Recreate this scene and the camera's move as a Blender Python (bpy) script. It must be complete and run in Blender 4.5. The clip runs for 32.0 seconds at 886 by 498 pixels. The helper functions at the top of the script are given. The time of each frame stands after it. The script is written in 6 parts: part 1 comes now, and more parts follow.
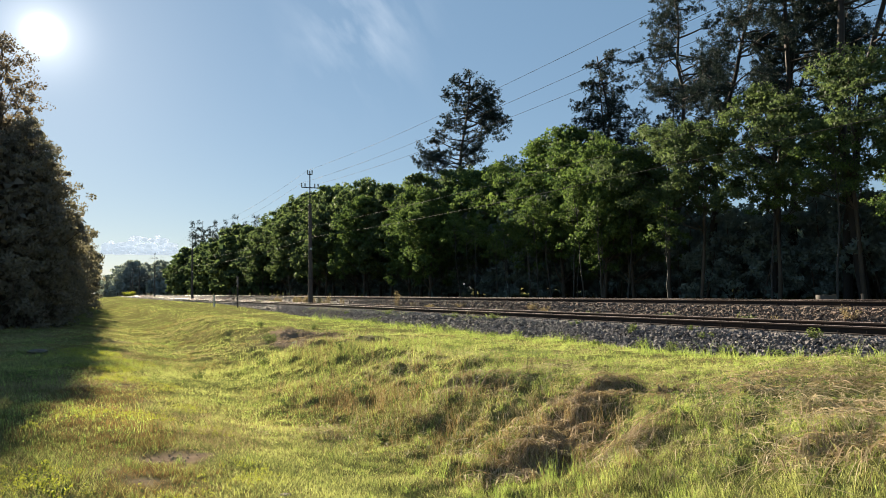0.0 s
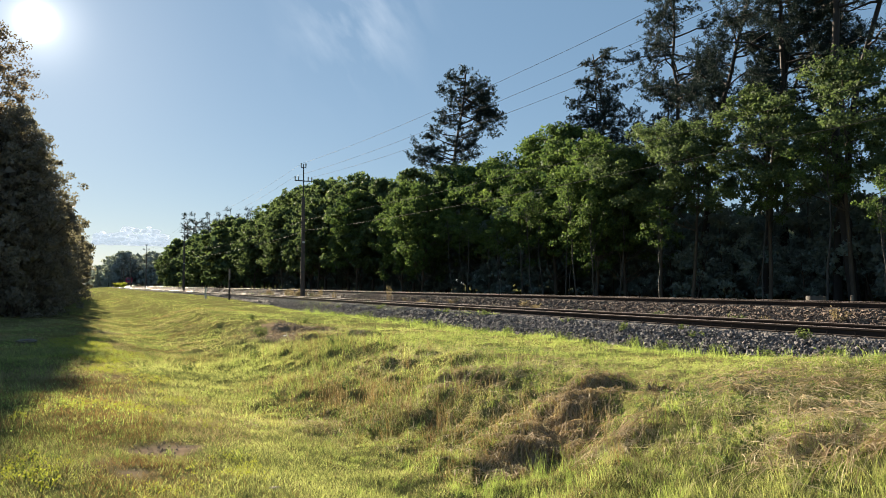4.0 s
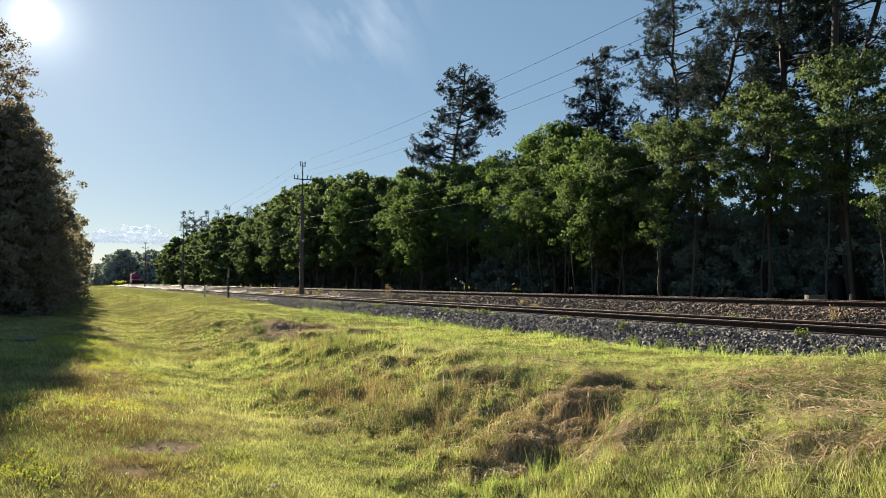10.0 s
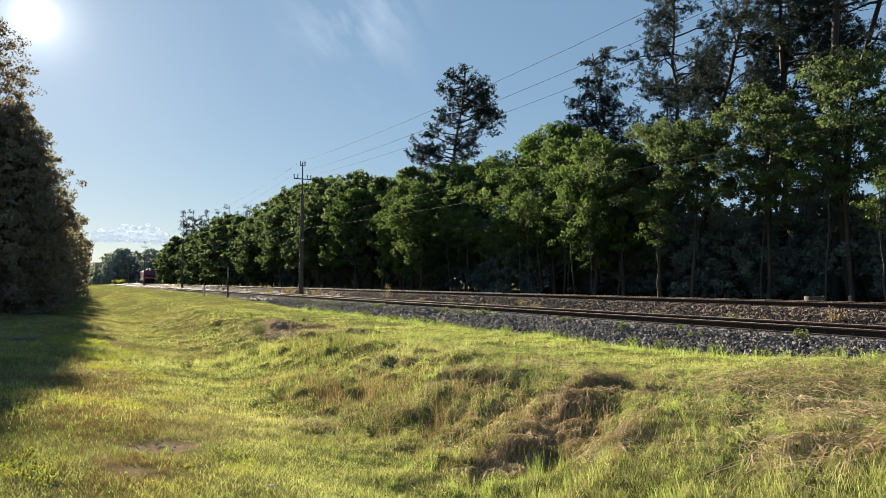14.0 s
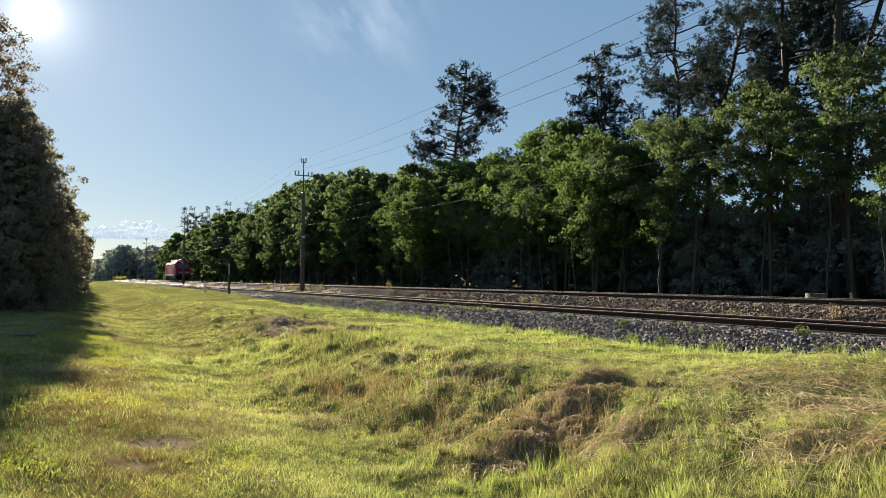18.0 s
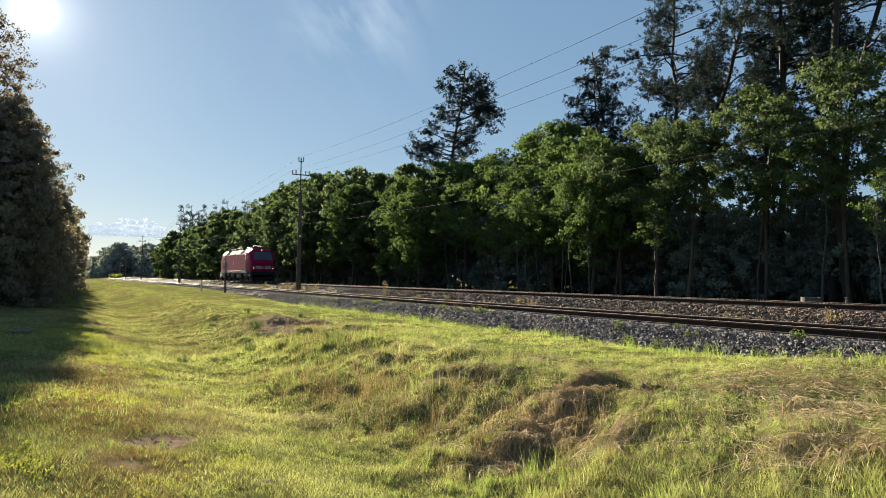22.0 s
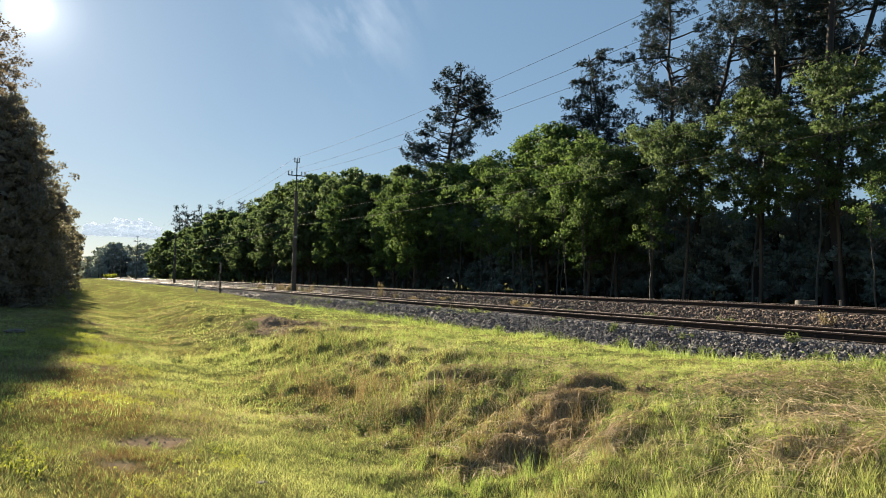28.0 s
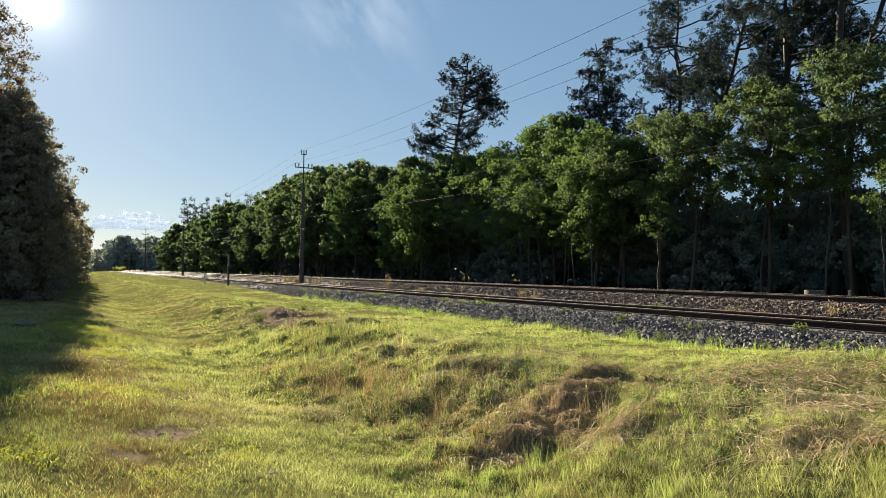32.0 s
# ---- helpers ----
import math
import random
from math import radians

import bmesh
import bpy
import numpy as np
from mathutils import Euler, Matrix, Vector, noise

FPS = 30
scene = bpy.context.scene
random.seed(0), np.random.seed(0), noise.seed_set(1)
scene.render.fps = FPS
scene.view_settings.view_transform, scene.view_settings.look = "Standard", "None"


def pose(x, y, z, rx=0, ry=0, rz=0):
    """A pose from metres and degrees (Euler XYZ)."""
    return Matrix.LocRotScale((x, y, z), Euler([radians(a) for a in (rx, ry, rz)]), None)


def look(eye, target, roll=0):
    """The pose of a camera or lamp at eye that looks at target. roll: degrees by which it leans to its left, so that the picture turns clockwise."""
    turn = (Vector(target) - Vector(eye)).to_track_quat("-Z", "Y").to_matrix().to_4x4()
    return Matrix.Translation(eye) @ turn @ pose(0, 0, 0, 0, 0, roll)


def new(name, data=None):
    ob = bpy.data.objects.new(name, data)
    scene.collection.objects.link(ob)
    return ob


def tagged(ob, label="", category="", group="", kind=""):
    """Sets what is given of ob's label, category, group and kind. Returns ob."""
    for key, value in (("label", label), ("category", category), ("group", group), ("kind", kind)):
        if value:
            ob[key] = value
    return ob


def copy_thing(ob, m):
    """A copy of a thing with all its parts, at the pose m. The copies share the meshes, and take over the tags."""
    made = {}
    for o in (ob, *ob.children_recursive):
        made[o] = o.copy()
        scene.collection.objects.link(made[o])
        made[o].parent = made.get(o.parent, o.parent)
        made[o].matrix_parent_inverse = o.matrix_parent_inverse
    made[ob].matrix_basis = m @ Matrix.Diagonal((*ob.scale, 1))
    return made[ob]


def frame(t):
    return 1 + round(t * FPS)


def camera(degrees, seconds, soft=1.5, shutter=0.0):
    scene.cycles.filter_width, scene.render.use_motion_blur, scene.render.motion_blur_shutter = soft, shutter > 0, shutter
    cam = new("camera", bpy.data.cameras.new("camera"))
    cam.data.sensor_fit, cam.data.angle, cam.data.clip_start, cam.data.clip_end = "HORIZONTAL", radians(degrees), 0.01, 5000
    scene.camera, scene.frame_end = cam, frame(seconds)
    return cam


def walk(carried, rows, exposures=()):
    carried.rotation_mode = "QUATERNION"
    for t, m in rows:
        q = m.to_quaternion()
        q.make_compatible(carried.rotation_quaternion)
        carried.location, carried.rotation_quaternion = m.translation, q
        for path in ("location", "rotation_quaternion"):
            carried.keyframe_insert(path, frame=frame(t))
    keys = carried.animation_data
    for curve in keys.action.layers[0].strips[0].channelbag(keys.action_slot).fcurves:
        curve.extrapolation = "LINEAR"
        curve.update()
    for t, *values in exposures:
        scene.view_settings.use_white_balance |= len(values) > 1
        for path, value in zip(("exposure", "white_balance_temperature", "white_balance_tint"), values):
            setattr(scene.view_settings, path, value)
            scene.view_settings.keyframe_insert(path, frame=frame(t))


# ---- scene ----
# Heading (degrees to the side of the track's direction), tilt and roll of the hand-held camera.
EYE = (0.0, 0.0, 0.56)
PATH = [
    (0.0, 27.764, 3.237, -0.924),
    (0.5, 27.815, 3.265, -0.829),
    (1.0, 27.965, 3.206, -0.634),
    (1.5, 28.178, 3.039, -0.397),
    (2.0, 28.344, 2.827, -0.224),
    (2.5, 28.394, 2.760, -0.155),
    (3.0, 28.369, 2.757, -0.125),
    (3.5, 28.358, 2.824, -0.099),
    (5.5, 28.293, 2.945, 0.022),
    (6.0, 28.338, 3.076, 0.054),
    (6.5, 28.388, 3.088, 0.019),
    (7.0, 28.376, 2.973, -0.027),
    (7.5, 28.302, 2.790, -0.019),
    (8.0, 28.273, 2.669, 0.028),
    (8.5, 28.276, 2.639, -0.007),
    (9.0, 28.340, 2.703, 0.001),
    (9.5, 28.399, 2.747, 0.018),
    (10.0, 28.409, 2.754, -0.003),
    (10.5, 28.350, 2.722, -0.008),
    (11.0, 28.294, 2.680, -0.063),
    (11.5, 28.279, 2.682, 0.014),
    (12.0, 28.313, 2.732, 0.056),
    (12.5, 28.339, 2.732, 0.064),
    (13.0, 28.402, 2.743, 0.075),
    (13.5, 28.398, 2.746, 0.115),
    (14.0, 28.437, 2.761, 0.171),
    (14.5, 28.441, 2.829, 0.264),
    (16.5, 28.471, 3.006, 0.236),
    (17.0, 28.408, 2.769, 0.156),
    (17.5, 28.348, 2.567, 0.164),
    (18.0, 28.352, 2.497, 0.219),
    (18.5, 28.382, 2.540, 0.277),
    (19.0, 28.412, 2.598, 0.301),
    (19.5, 28.432, 2.650, 0.363),
    (20.0, 28.453, 2.656, 0.383),
    (20.5, 28.462, 2.591, 0.487),
    (21.0, 28.490, 2.517, 0.623),
    (21.5, 28.563, 2.501, 0.682),
    (22.0, 28.621, 2.544, 0.743),
    (22.5, 28.675, 2.619, 0.812),
    (23.0, 28.752, 2.690, 0.816),
    (23.5, 28.763, 2.692, 0.827),
    (24.0, 28.797, 2.697, 0.878),
    (24.5, 28.799, 2.700, 0.905),
    (25.0, 28.833, 2.720, 0.955),
    (25.5, 28.878, 2.756, 1.030),
    (27.5, 28.940, 2.643, 1.092),
    (28.0, 28.973, 2.670, 0.993),
    (28.5, 28.974, 2.688, 0.940),
    (29.0, 28.969, 2.679, 0.898),
    (29.5, 28.970, 2.683, 0.887),
    (30.0, 28.968, 2.676, 0.914),
    (30.5, 28.888, 2.585, 0.943),
    (31.0, 28.732, 2.408, 0.902),
    (31.5, 28.536, 2.188, 0.853),
    (32.0, 28.397, 1.959, 0.743),
]


def aim(heading, tilt, roll):
    """A camera pose at EYE from compass heading, upward tilt and roll in degrees."""
    h, p = radians(heading), radians(tilt)
    way = Vector((math.sin(h) * math.cos(p), math.cos(h) * math.cos(p), math.sin(p)))
    return look(EYE, Vector(EYE) + way * 10, roll)


cam = camera(64.6, 32.0, soft=0.6)
walk(cam, [(t, aim(h, p, r)) for t, h, p, r in PATH], exposures=[(0.0, 1.9, 6750, 10), (32.0, 1.9, 6750, 10)])

# ---- light: low evening sun, hazy blue sky with thin cirrus ----
SUN_AZ, SUN_EL = -2.2, 18.2
sun_dir = Vector((math.sin(radians(SUN_AZ)) * math.cos(radians(SUN_EL)),
                  math.cos(radians(SUN_AZ)) * math.cos(radians(SUN_EL)), math.sin(radians(SUN_EL))))
sun = new("sun", bpy.data.lights.new("sun", "SUN"))
sun.data.energy, sun.data.angle, sun.data.color = 5.6, radians(0.6), (1.0, 0.87, 0.68)
sun.matrix_world = look((0, 0, 60), Vector((0, 0, 60)) - sun_dir)


def sky_way(az, el):
    """The direction of a compass heading and a height, in degrees."""
    a, e = radians(az), radians(el)
    return Vector((math.sin(a) * math.cos(e), math.cos(a) * math.cos(e), math.sin(e)))


def build_world():
    w = bpy.data.worlds.new("evening_sky")
    scene.world = w
    w.use_nodes = True
    nt = w.node_tree
    nt.nodes.clear()
    N, L = nt.nodes.new, nt.links.new
    tc = N("ShaderNodeTexCoord")

    def calc(op, a, b=None, clamp=False):
        n = N("ShaderNodeMath")
        n.operation, n.use_clamp = op, clamp
        for i, v in enumerate((a, b)):
            if isinstance(v, (int, float)):
                n.inputs[i].default_value = v
            elif v is not None:
                L(v, n.inputs[i])
        return n.outputs[0]

    def lobe(way, power):
        d = N("ShaderNodeVectorMath")
        d.operation = "DOT_PRODUCT"
        L(tc.outputs["Generated"], d.inputs[0])
        d.inputs[1].default_value = way
        return calc("POWER", calc("MAXIMUM", d.outputs["Value"], 0.0), power)

    def cloud_noise(scale, stretch, turn, low, high, detail=7.0):
        mp, nz, cr = N("ShaderNodeMapping"), N("ShaderNodeTexNoise"), N("ShaderNodeMapRange")
        mp.inputs["Rotation"].default_value, mp.inputs["Scale"].default_value = turn, stretch
        L(tc.outputs["Generated"], mp.inputs["Vector"])
        nz.inputs["Scale"].default_value, nz.inputs["Detail"].default_value = scale, detail
        L(mp.outputs[0], nz.inputs["Vector"])
        cr.inputs[1].default_value, cr.inputs[2].default_value = low, high
        L(nz.outputs[0], cr.inputs[0])
        return cr.outputs[0]

    def blend(fac, below, above):
        m = N("ShaderNodeMix")
        m.data_type = "RGBA"
        L(fac, m.inputs[0])
        L(below, m.inputs[6])
        m.inputs[7].default_value = (*above, 1)
        return m.outputs[2]

    out, bg, sky = N("ShaderNodeOutputWorld"), N("ShaderNodeBackground"), N("ShaderNodeTexSky")
    sky.sky_type, sky.sun_disc = "NISHITA", False
    sky.sun_elevation, sky.sun_rotation = radians(SUN_EL), radians(SUN_AZ)
    sky.air_density, sky.dust_density, sky.ozone_density = 1.0, 0.12, 2.4
    sep = N("ShaderNodeSeparateXYZ")
    L(tc.outputs["Generated"], sep.inputs[0])

    def add(total, value, colour):
        ml, ad = N("ShaderNodeVectorMath"), N("ShaderNodeVectorMath")
        ml.operation, ad.operation = "SCALE", "ADD"
        ml.inputs[0].default_value = colour
        L(value, ml.inputs["Scale"])
        L(total, ad.inputs[0])
        L(ml.outputs[0], ad.inputs[1])
        return ad.outputs[0]

    # evening haze evens the clear sky out: paler towards the horizon and the sun
    haze = N("ShaderNodeRGB")
    haze.outputs[0].default_value = (0.88, 1.62, 2.55, 1)
    low = calc("POWER", calc("SUBTRACT", 1.0, calc("ABSOLUTE", sep.outputs[2])), 7.0)
    hazy = add(add(haze.outputs[0], low, (0.78, 0.88, 0.84)), lobe(sun_dir, 5.0), (0.32, 0.31, 0.28))
    mx = N("ShaderNodeMix")
    mx.data_type = "RGBA"
    mx.inputs[0].default_value = 0.8
    L(sky.outputs[0], mx.inputs[6])
    L(hazy, mx.inputs[7])
    total = mx.outputs[2]
    # thin cirrus high up
    wisp = calc("MULTIPLY", lobe(sky_way(21.0, 20.8), 380.0), cloud_noise(3.0, (4.0, 16.0, 3.0), (0.5, 0.3, -0.6), 0.42, 0.75))
    total = blend(calc("MULTIPLY", wisp, 0.30), total, (6.6, 7.2, 8.0))
    # the sun and its aureole in the hazy air
    for power, strength in ((12000.0, 26.0), (1100.0, 2.8), (110.0, .5)):
        total = add(total, lobe(sun_dir, power), (strength, strength * .97, strength * .92))
    L(total, bg.inputs["Color"])
    bg.inputs["Strength"].default_value = 0.05
    L(bg.outputs[0], out.inputs[0])


build_world()

# ---- materials ----
def material(name, colour, colour2=None, rough=0.8, metal=0.0, scale=6.0, fine=60.0, bump=0.15, island=False, rand=False, stretch=(1, 1, 1), dirt=0.35, spec=0.5):
    """A worn surface: two colours by a large noise, darkened and roughened by a fine one."""
    m = bpy.data.materials.new(name)
    m.use_nodes = True
    nt = m.node_tree
    N, L = nt.nodes.new, nt.links.new
    b = nt.nodes["Principled BSDF"]
    tc, mp = N("ShaderNodeTexCoord"), N("ShaderNodeMapping")
    mp.inputs["Scale"].default_value = stretch
    L(tc.outputs["Object"], mp.inputs["Vector"])
    big, small = N("ShaderNodeTexNoise"), N("ShaderNodeTexNoise")
    for n, s, d in ((big, scale, 5.0), (small, fine, 3.0)):
        n.inputs["Scale"].default_value, n.inputs["Detail"].default_value = s, d
        L(mp.outputs[0], n.inputs["Vector"])
    ramp = N("ShaderNodeMapRange")
    ramp.inputs[1].default_value, ramp.inputs[2].default_value = 0.35, 0.65
    L(big.outputs[0], ramp.inputs[0])
    mix = N("ShaderNodeMix")
    mix.data_type = "RGBA"
    mix.inputs[6].default_value = (*colour, 1)
    mix.inputs[7].default_value = (*(colour2 or [c * 0.75 for c in colour]), 1)
    fac = ramp.outputs[0]
    if island or rand:
        src = N("ShaderNodeNewGeometry").outputs["Random Per Island"] if island else N("ShaderNodeObjectInfo").outputs["Random"]
        av = N("ShaderNodeMath")
        av.operation = "MULTIPLY_ADD"
        L(src, av.inputs[0])
        av.inputs[1].default_value = 0.65
        hl = N("ShaderNodeMath")
        hl.operation = "MULTIPLY"
        hl.inputs[1].default_value = 0.35
        L(ramp.outputs[0], hl.inputs[0])
        L(hl.outputs[0], av.inputs[2])
        fac = av.outputs[0]
    L(fac, mix.inputs[0])
    mul = N("ShaderNodeMix")
    mul.data_type, mul.blend_type = "RGBA", "MULTIPLY"
    mul.inputs[0].default_value = dirt
    L(mix.outputs[2], mul.inputs[6])
    L(small.outputs[0], mul.inputs[7])
    L(mul.outputs[2], b.inputs["Base Color"])
    rr = N("ShaderNodeMapRange")
    rr.inputs[3].default_value, rr.inputs[4].default_value = max(0.02, rough - 0.12), min(1.0, rough + 0.12)
    L(small.outputs[0], rr.inputs[0])
    L(rr.outputs[0], b.inputs["Roughness"])
    b.inputs["Metallic"].default_value = metal
    b.inputs["Specular IOR Level"].default_value = spec
    if bump:
        bp = N("ShaderNodeBump")
        bp.inputs["Strength"].default_value, bp.inputs["Distance"].default_value = bump, 0.02
        L(small.outputs[0], bp.inputs["Height"])
        L(bp.outputs[0], b.inputs["Normal"])
    return m


def leaf_material(name, dark, light, through_light, gloss=0.12):
    """Leaves or blades: colour by piece, part of the light shines through."""
    m = bpy.data.materials.new(name)
    m.use_nodes = True
    nt = m.node_tree
    N, L = nt.nodes.new, nt.links.new
    b, out = nt.nodes["Principled BSDF"], nt.nodes["Material Output"]
    rnd = N("ShaderNodeNewGeometry").outputs["Random Per Island"]
    tc, nz = N("ShaderNodeTexCoord"), N("ShaderNodeTexNoise")
    nz.inputs["Scale"].default_value = 0.6
    L(tc.outputs["Object"], nz.inputs["Vector"])
    ma = N("ShaderNodeMath")
    ma.operation = "MULTIPLY_ADD"
    L(rnd, ma.inputs[0])
    ma.inputs[1].default_value = 0.7
    sb = N("ShaderNodeMath")
    sb.operation = "MULTIPLY_ADD"
    L(nz.outputs[0], sb.inputs[0])
    sb.inputs[1].default_value, sb.inputs[2].default_value = 1.2, -0.45
    L(sb.outputs[0], ma.inputs[2])
    ma.use_clamp = True
    mix = N("ShaderNodeMix")
    mix.data_type = "RGBA"
    L(ma.outputs[0], mix.inputs[0])
    mix.inputs[6].default_value, mix.inputs[7].default_value = (*dark, 1), (*light, 1)
    L(mix.outputs[2], b.inputs["Base Color"])
    b.inputs["Roughness"].default_value = 0.7
    b.inputs["Specular IOR Level"].default_value = gloss
    tr = N("ShaderNodeBsdfTranslucent")
    br = N("ShaderNodeMix")
    br.data_type, br.blend_type = "RGBA", "MULTIPLY"
    br.inputs[0].default_value = 1.0
    L(mix.outputs[2], br.inputs[6])
    br.inputs[7].default_value = (1.2, 1.25, 0.9, 1)
    L(br.outputs[2], tr.inputs["Color"])
    ms = N("ShaderNodeMixShader")
    ms.inputs[0].default_value = through_light
    L(b.outputs[0], ms.inputs[1])
    L(tr.outputs[0], ms.inputs[2])
    L(ms.outputs[0], out.inputs["Surface"])
    return m


def ground_material():
    """Meadow soil: litter and moss between the blades, sand where the mesh's soil weight is high."""
    m = material("meadow_soil", (0.135, 0.15, 0.05), (0.205, 0.19, 0.08), rough=0.95, scale=0.9, fine=14.0, bump=0.8, dirt=0.6)
    nt = m.node_tree
    N, L = nt.nodes.new, nt.links.new
    b = nt.nodes["Principled BSDF"]
    b.inputs["Specular IOR Level"].default_value = 0.0
    old = b.inputs["Base Color"].links[0].from_socket
    at = N("ShaderNodeAttribute")
    at.attribute_name = "soil"
    mix = N("ShaderNodeMix")
    mix.data_type = "RGBA"
    L(at.outputs["Fac"], mix.inputs[0])
    L(old, mix.inputs[6])
    nz = N("ShaderNodeTexNoise")
    nz.inputs["Scale"].default_value, nz.inputs["Detail"].default_value = 9.0, 6.0
    tc = N("ShaderNodeTexCoord")
    L(tc.outputs["Object"], nz.inputs["Vector"])
    cm = N("ShaderNodeMix")
    cm.data_type = "RGBA"
    L(nz.outputs[0], cm.inputs[0])
    cm.inputs[6].default_value, cm.inputs[7].default_value = (0.10, 0.073, 0.05, 1), (0.25, 0.19, 0.135, 1)
    L(cm.outputs[2], mix.inputs[7])
    L(mix.outputs[2], b.inputs["Base Color"])
    return m


def glow(name, colour, strength):
    m = bpy.data.materials.new(name)
    m.use_nodes = True
    b = m.node_tree.nodes["Principled BSDF"]
    b.inputs["Base Color"].default_value = (*colour, 1)
    b.inputs["Emission Color"].default_value = (*colour, 1)
    b.inputs["Emission Strength"].default_value = strength
    return m


def glass(name, colour=(0.02, 0.03, 0.035), rough=0.05):
    m = bpy.data.materials.new(name)
    m.use_nodes = True
    b = m.node_tree.nodes["Principled BSDF"]
    b.inputs["Base Color"].default_value = (*colour, 1)
    b.inputs["Roughness"].default_value = rough
    b.inputs["Coat Weight"].default_value = 0.35
    b.inputs["Specular IOR Level"].default_value = 0.3
    b.inputs["Coat Roughness"].default_value = 0.03
    return m


M_SOIL = ground_material()
M_BLADE = leaf_material("grass_blade", (0.060, 0.076, 0.032), (0.515, 0.53, 0.225), 0.44, 0.06)
M_BLADE_DEEP = leaf_material("deep_green_blade", (0.050, 0.062, 0.032), (0.165, 0.18, 0.08), 0.36, 0.06)
M_BLADE_DRY = leaf_material("dry_grass_blade", (0.12, 0.09, 0.06), (0.40, 0.315, 0.205), 0.3, 0.05)
M_BLADE_GREEN = leaf_material("fresh_grass_blade", (0.09, 0.135, 0.045), (0.42, 0.50, 0.155), 0.42, 0.06)
M_WEED = leaf_material("weed_leaf", (0.058, 0.080, 0.036), (0.165, 0.195, 0.078), 0.4)
M_YELLOW = leaf_material("yellow_green_leaf", (0.20, 0.23, 0.04), (0.36, 0.36, 0.07), 0.45)
M_LEAF = leaf_material("broad_leaf", (0.026, 0.054, 0.028), (0.130, 0.185, 0.056), 0.40, 0.08)
# Raised bluish-grey base colour stands in for haze in the shaded wood.
M_LEAF_HAZE_LIFT = leaf_material("haze_lifted_leaf", (0.14, 0.18, 0.18), (0.215, 0.255, 0.24), 0.34)
M_NEEDLE = leaf_material("pine_needle", (0.020, 0.032, 0.035), (0.038, 0.053, 0.053), 0.14, 0.05)
M_BARK = material("bark", (0.10, 0.075, 0.055), (0.05, 0.04, 0.03), rough=0.95, scale=3, fine=18, bump=0.7, stretch=(1, 1, 0.3))
# Bark colour lowered to hold the shade that falls on the trunks.
M_BARK_PINE = material("shade_dark_pine_bark", (0.038, 0.031, 0.027), (0.024, 0.021, 0.02), rough=0.95, scale=2, fine=14, bump=0.7, stretch=(1, 1, 0.35))
M_BARK_PALE = material("pale_bark", (0.075, 0.07, 0.065), (0.045, 0.042, 0.04), rough=0.9, scale=4, fine=25, bump=0.4)
M_STONE = material("ballast_stone", (0.048, 0.045, 0.046), (0.25, 0.228, 0.222), spec=0.25, rough=0.8, scale=5, fine=40, bump=0.3, island=True)
M_STONE_BROWN = material("brown_ballast_stone", (0.08, 0.056, 0.044), (0.27, 0.20, 0.155), spec=0.2, rough=0.85, scale=5, fine=40, bump=0.3, island=True)
# Near-black bed: shade of the gaps between stones put into its colour.
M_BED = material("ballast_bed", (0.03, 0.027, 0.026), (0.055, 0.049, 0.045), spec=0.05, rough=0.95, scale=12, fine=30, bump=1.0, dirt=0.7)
M_RAIL_SIDE = material("rusty_rail", (0.046, 0.030, 0.024), (0.028, 0.023, 0.022), spec=0.15, rough=0.85, scale=3, fine=50, bump=0.2, stretch=(1, .2, 1))
M_RAIL_TOP = material("polished_rail_head", (0.60, 0.47, 0.43), (0.42, 0.32, 0.29), rough=0.45, metal=0.35, scale=2, fine=40, bump=0.05, stretch=(4, .2, 1), dirt=0.2)
M_SLEEPER = material("concrete_sleeper", (0.22, 0.195, 0.17), (0.14, 0.12, 0.105), spec=0.1, rough=0.9, scale=4, fine=60, bump=0.3, rand=True)
M_CONCRETE = material("weathered_concrete", (0.27, 0.26, 0.245), (0.18, 0.17, 0.16), rough=0.9, scale=4, fine=45, bump=0.4)
M_POLE = material("weathered_pole", (0.115, 0.095, 0.082), (0.065, 0.055, 0.05), rough=0.9, scale=5, fine=40, bump=0.4, stretch=(1, 1, .25))
M_STEEL = material("dark_steel", (0.07, 0.07, 0.075), (0.04, 0.04, 0.042), rough=0.5, metal=0.6, scale=5, fine=50, bump=0.05)
M_WIRE = material("wire", (0.06, 0.06, 0.06), (0.045, 0.045, 0.045), spec=0.04, rough=0.75, metal=0.0, bump=0.0)
M_CERAMIC = material("insulator_ceramic", (0.55, 0.54, 0.50), (0.42, 0.41, 0.38), rough=0.25, bump=0.0)
M_WHITE = material("white_paint", (0.72, 0.72, 0.70), (0.58, 0.57, 0.54), rough=0.6, scale=8, bump=0.05)
# Distance haze is put into this pale bluish leaf colour.
M_LEAF_FAR = leaf_material("haze_pale_leaf", (0.25, 0.29, 0.31), (0.36, 0.39, 0.38), 0.3)
# Brownish lift of sun flare put into the colour; the birch leaf likewise.
M_LEAF_FLARE = leaf_material("flare_brown_leaf", (0.125, 0.114, 0.106), (0.205, 0.185, 0.145), 0.32)
M_LEAF_BIRCH = leaf_material("birch_leaf", (0.115, 0.092, 0.084), (0.19, 0.155, 0.13), 0.34)
M_STRAW = leaf_material("straw", (0.26, 0.21, 0.13), (0.48, 0.40, 0.27), 0.3)
M_HAY = leaf_material("matted_hay", (0.15, 0.105, 0.07), (0.40, 0.30, 0.19), 0.3, 0.06)
M_STALK = leaf_material("brown_stalk", (0.10, 0.062, 0.036), (0.32, 0.21, 0.11), 0.3, 0.05)
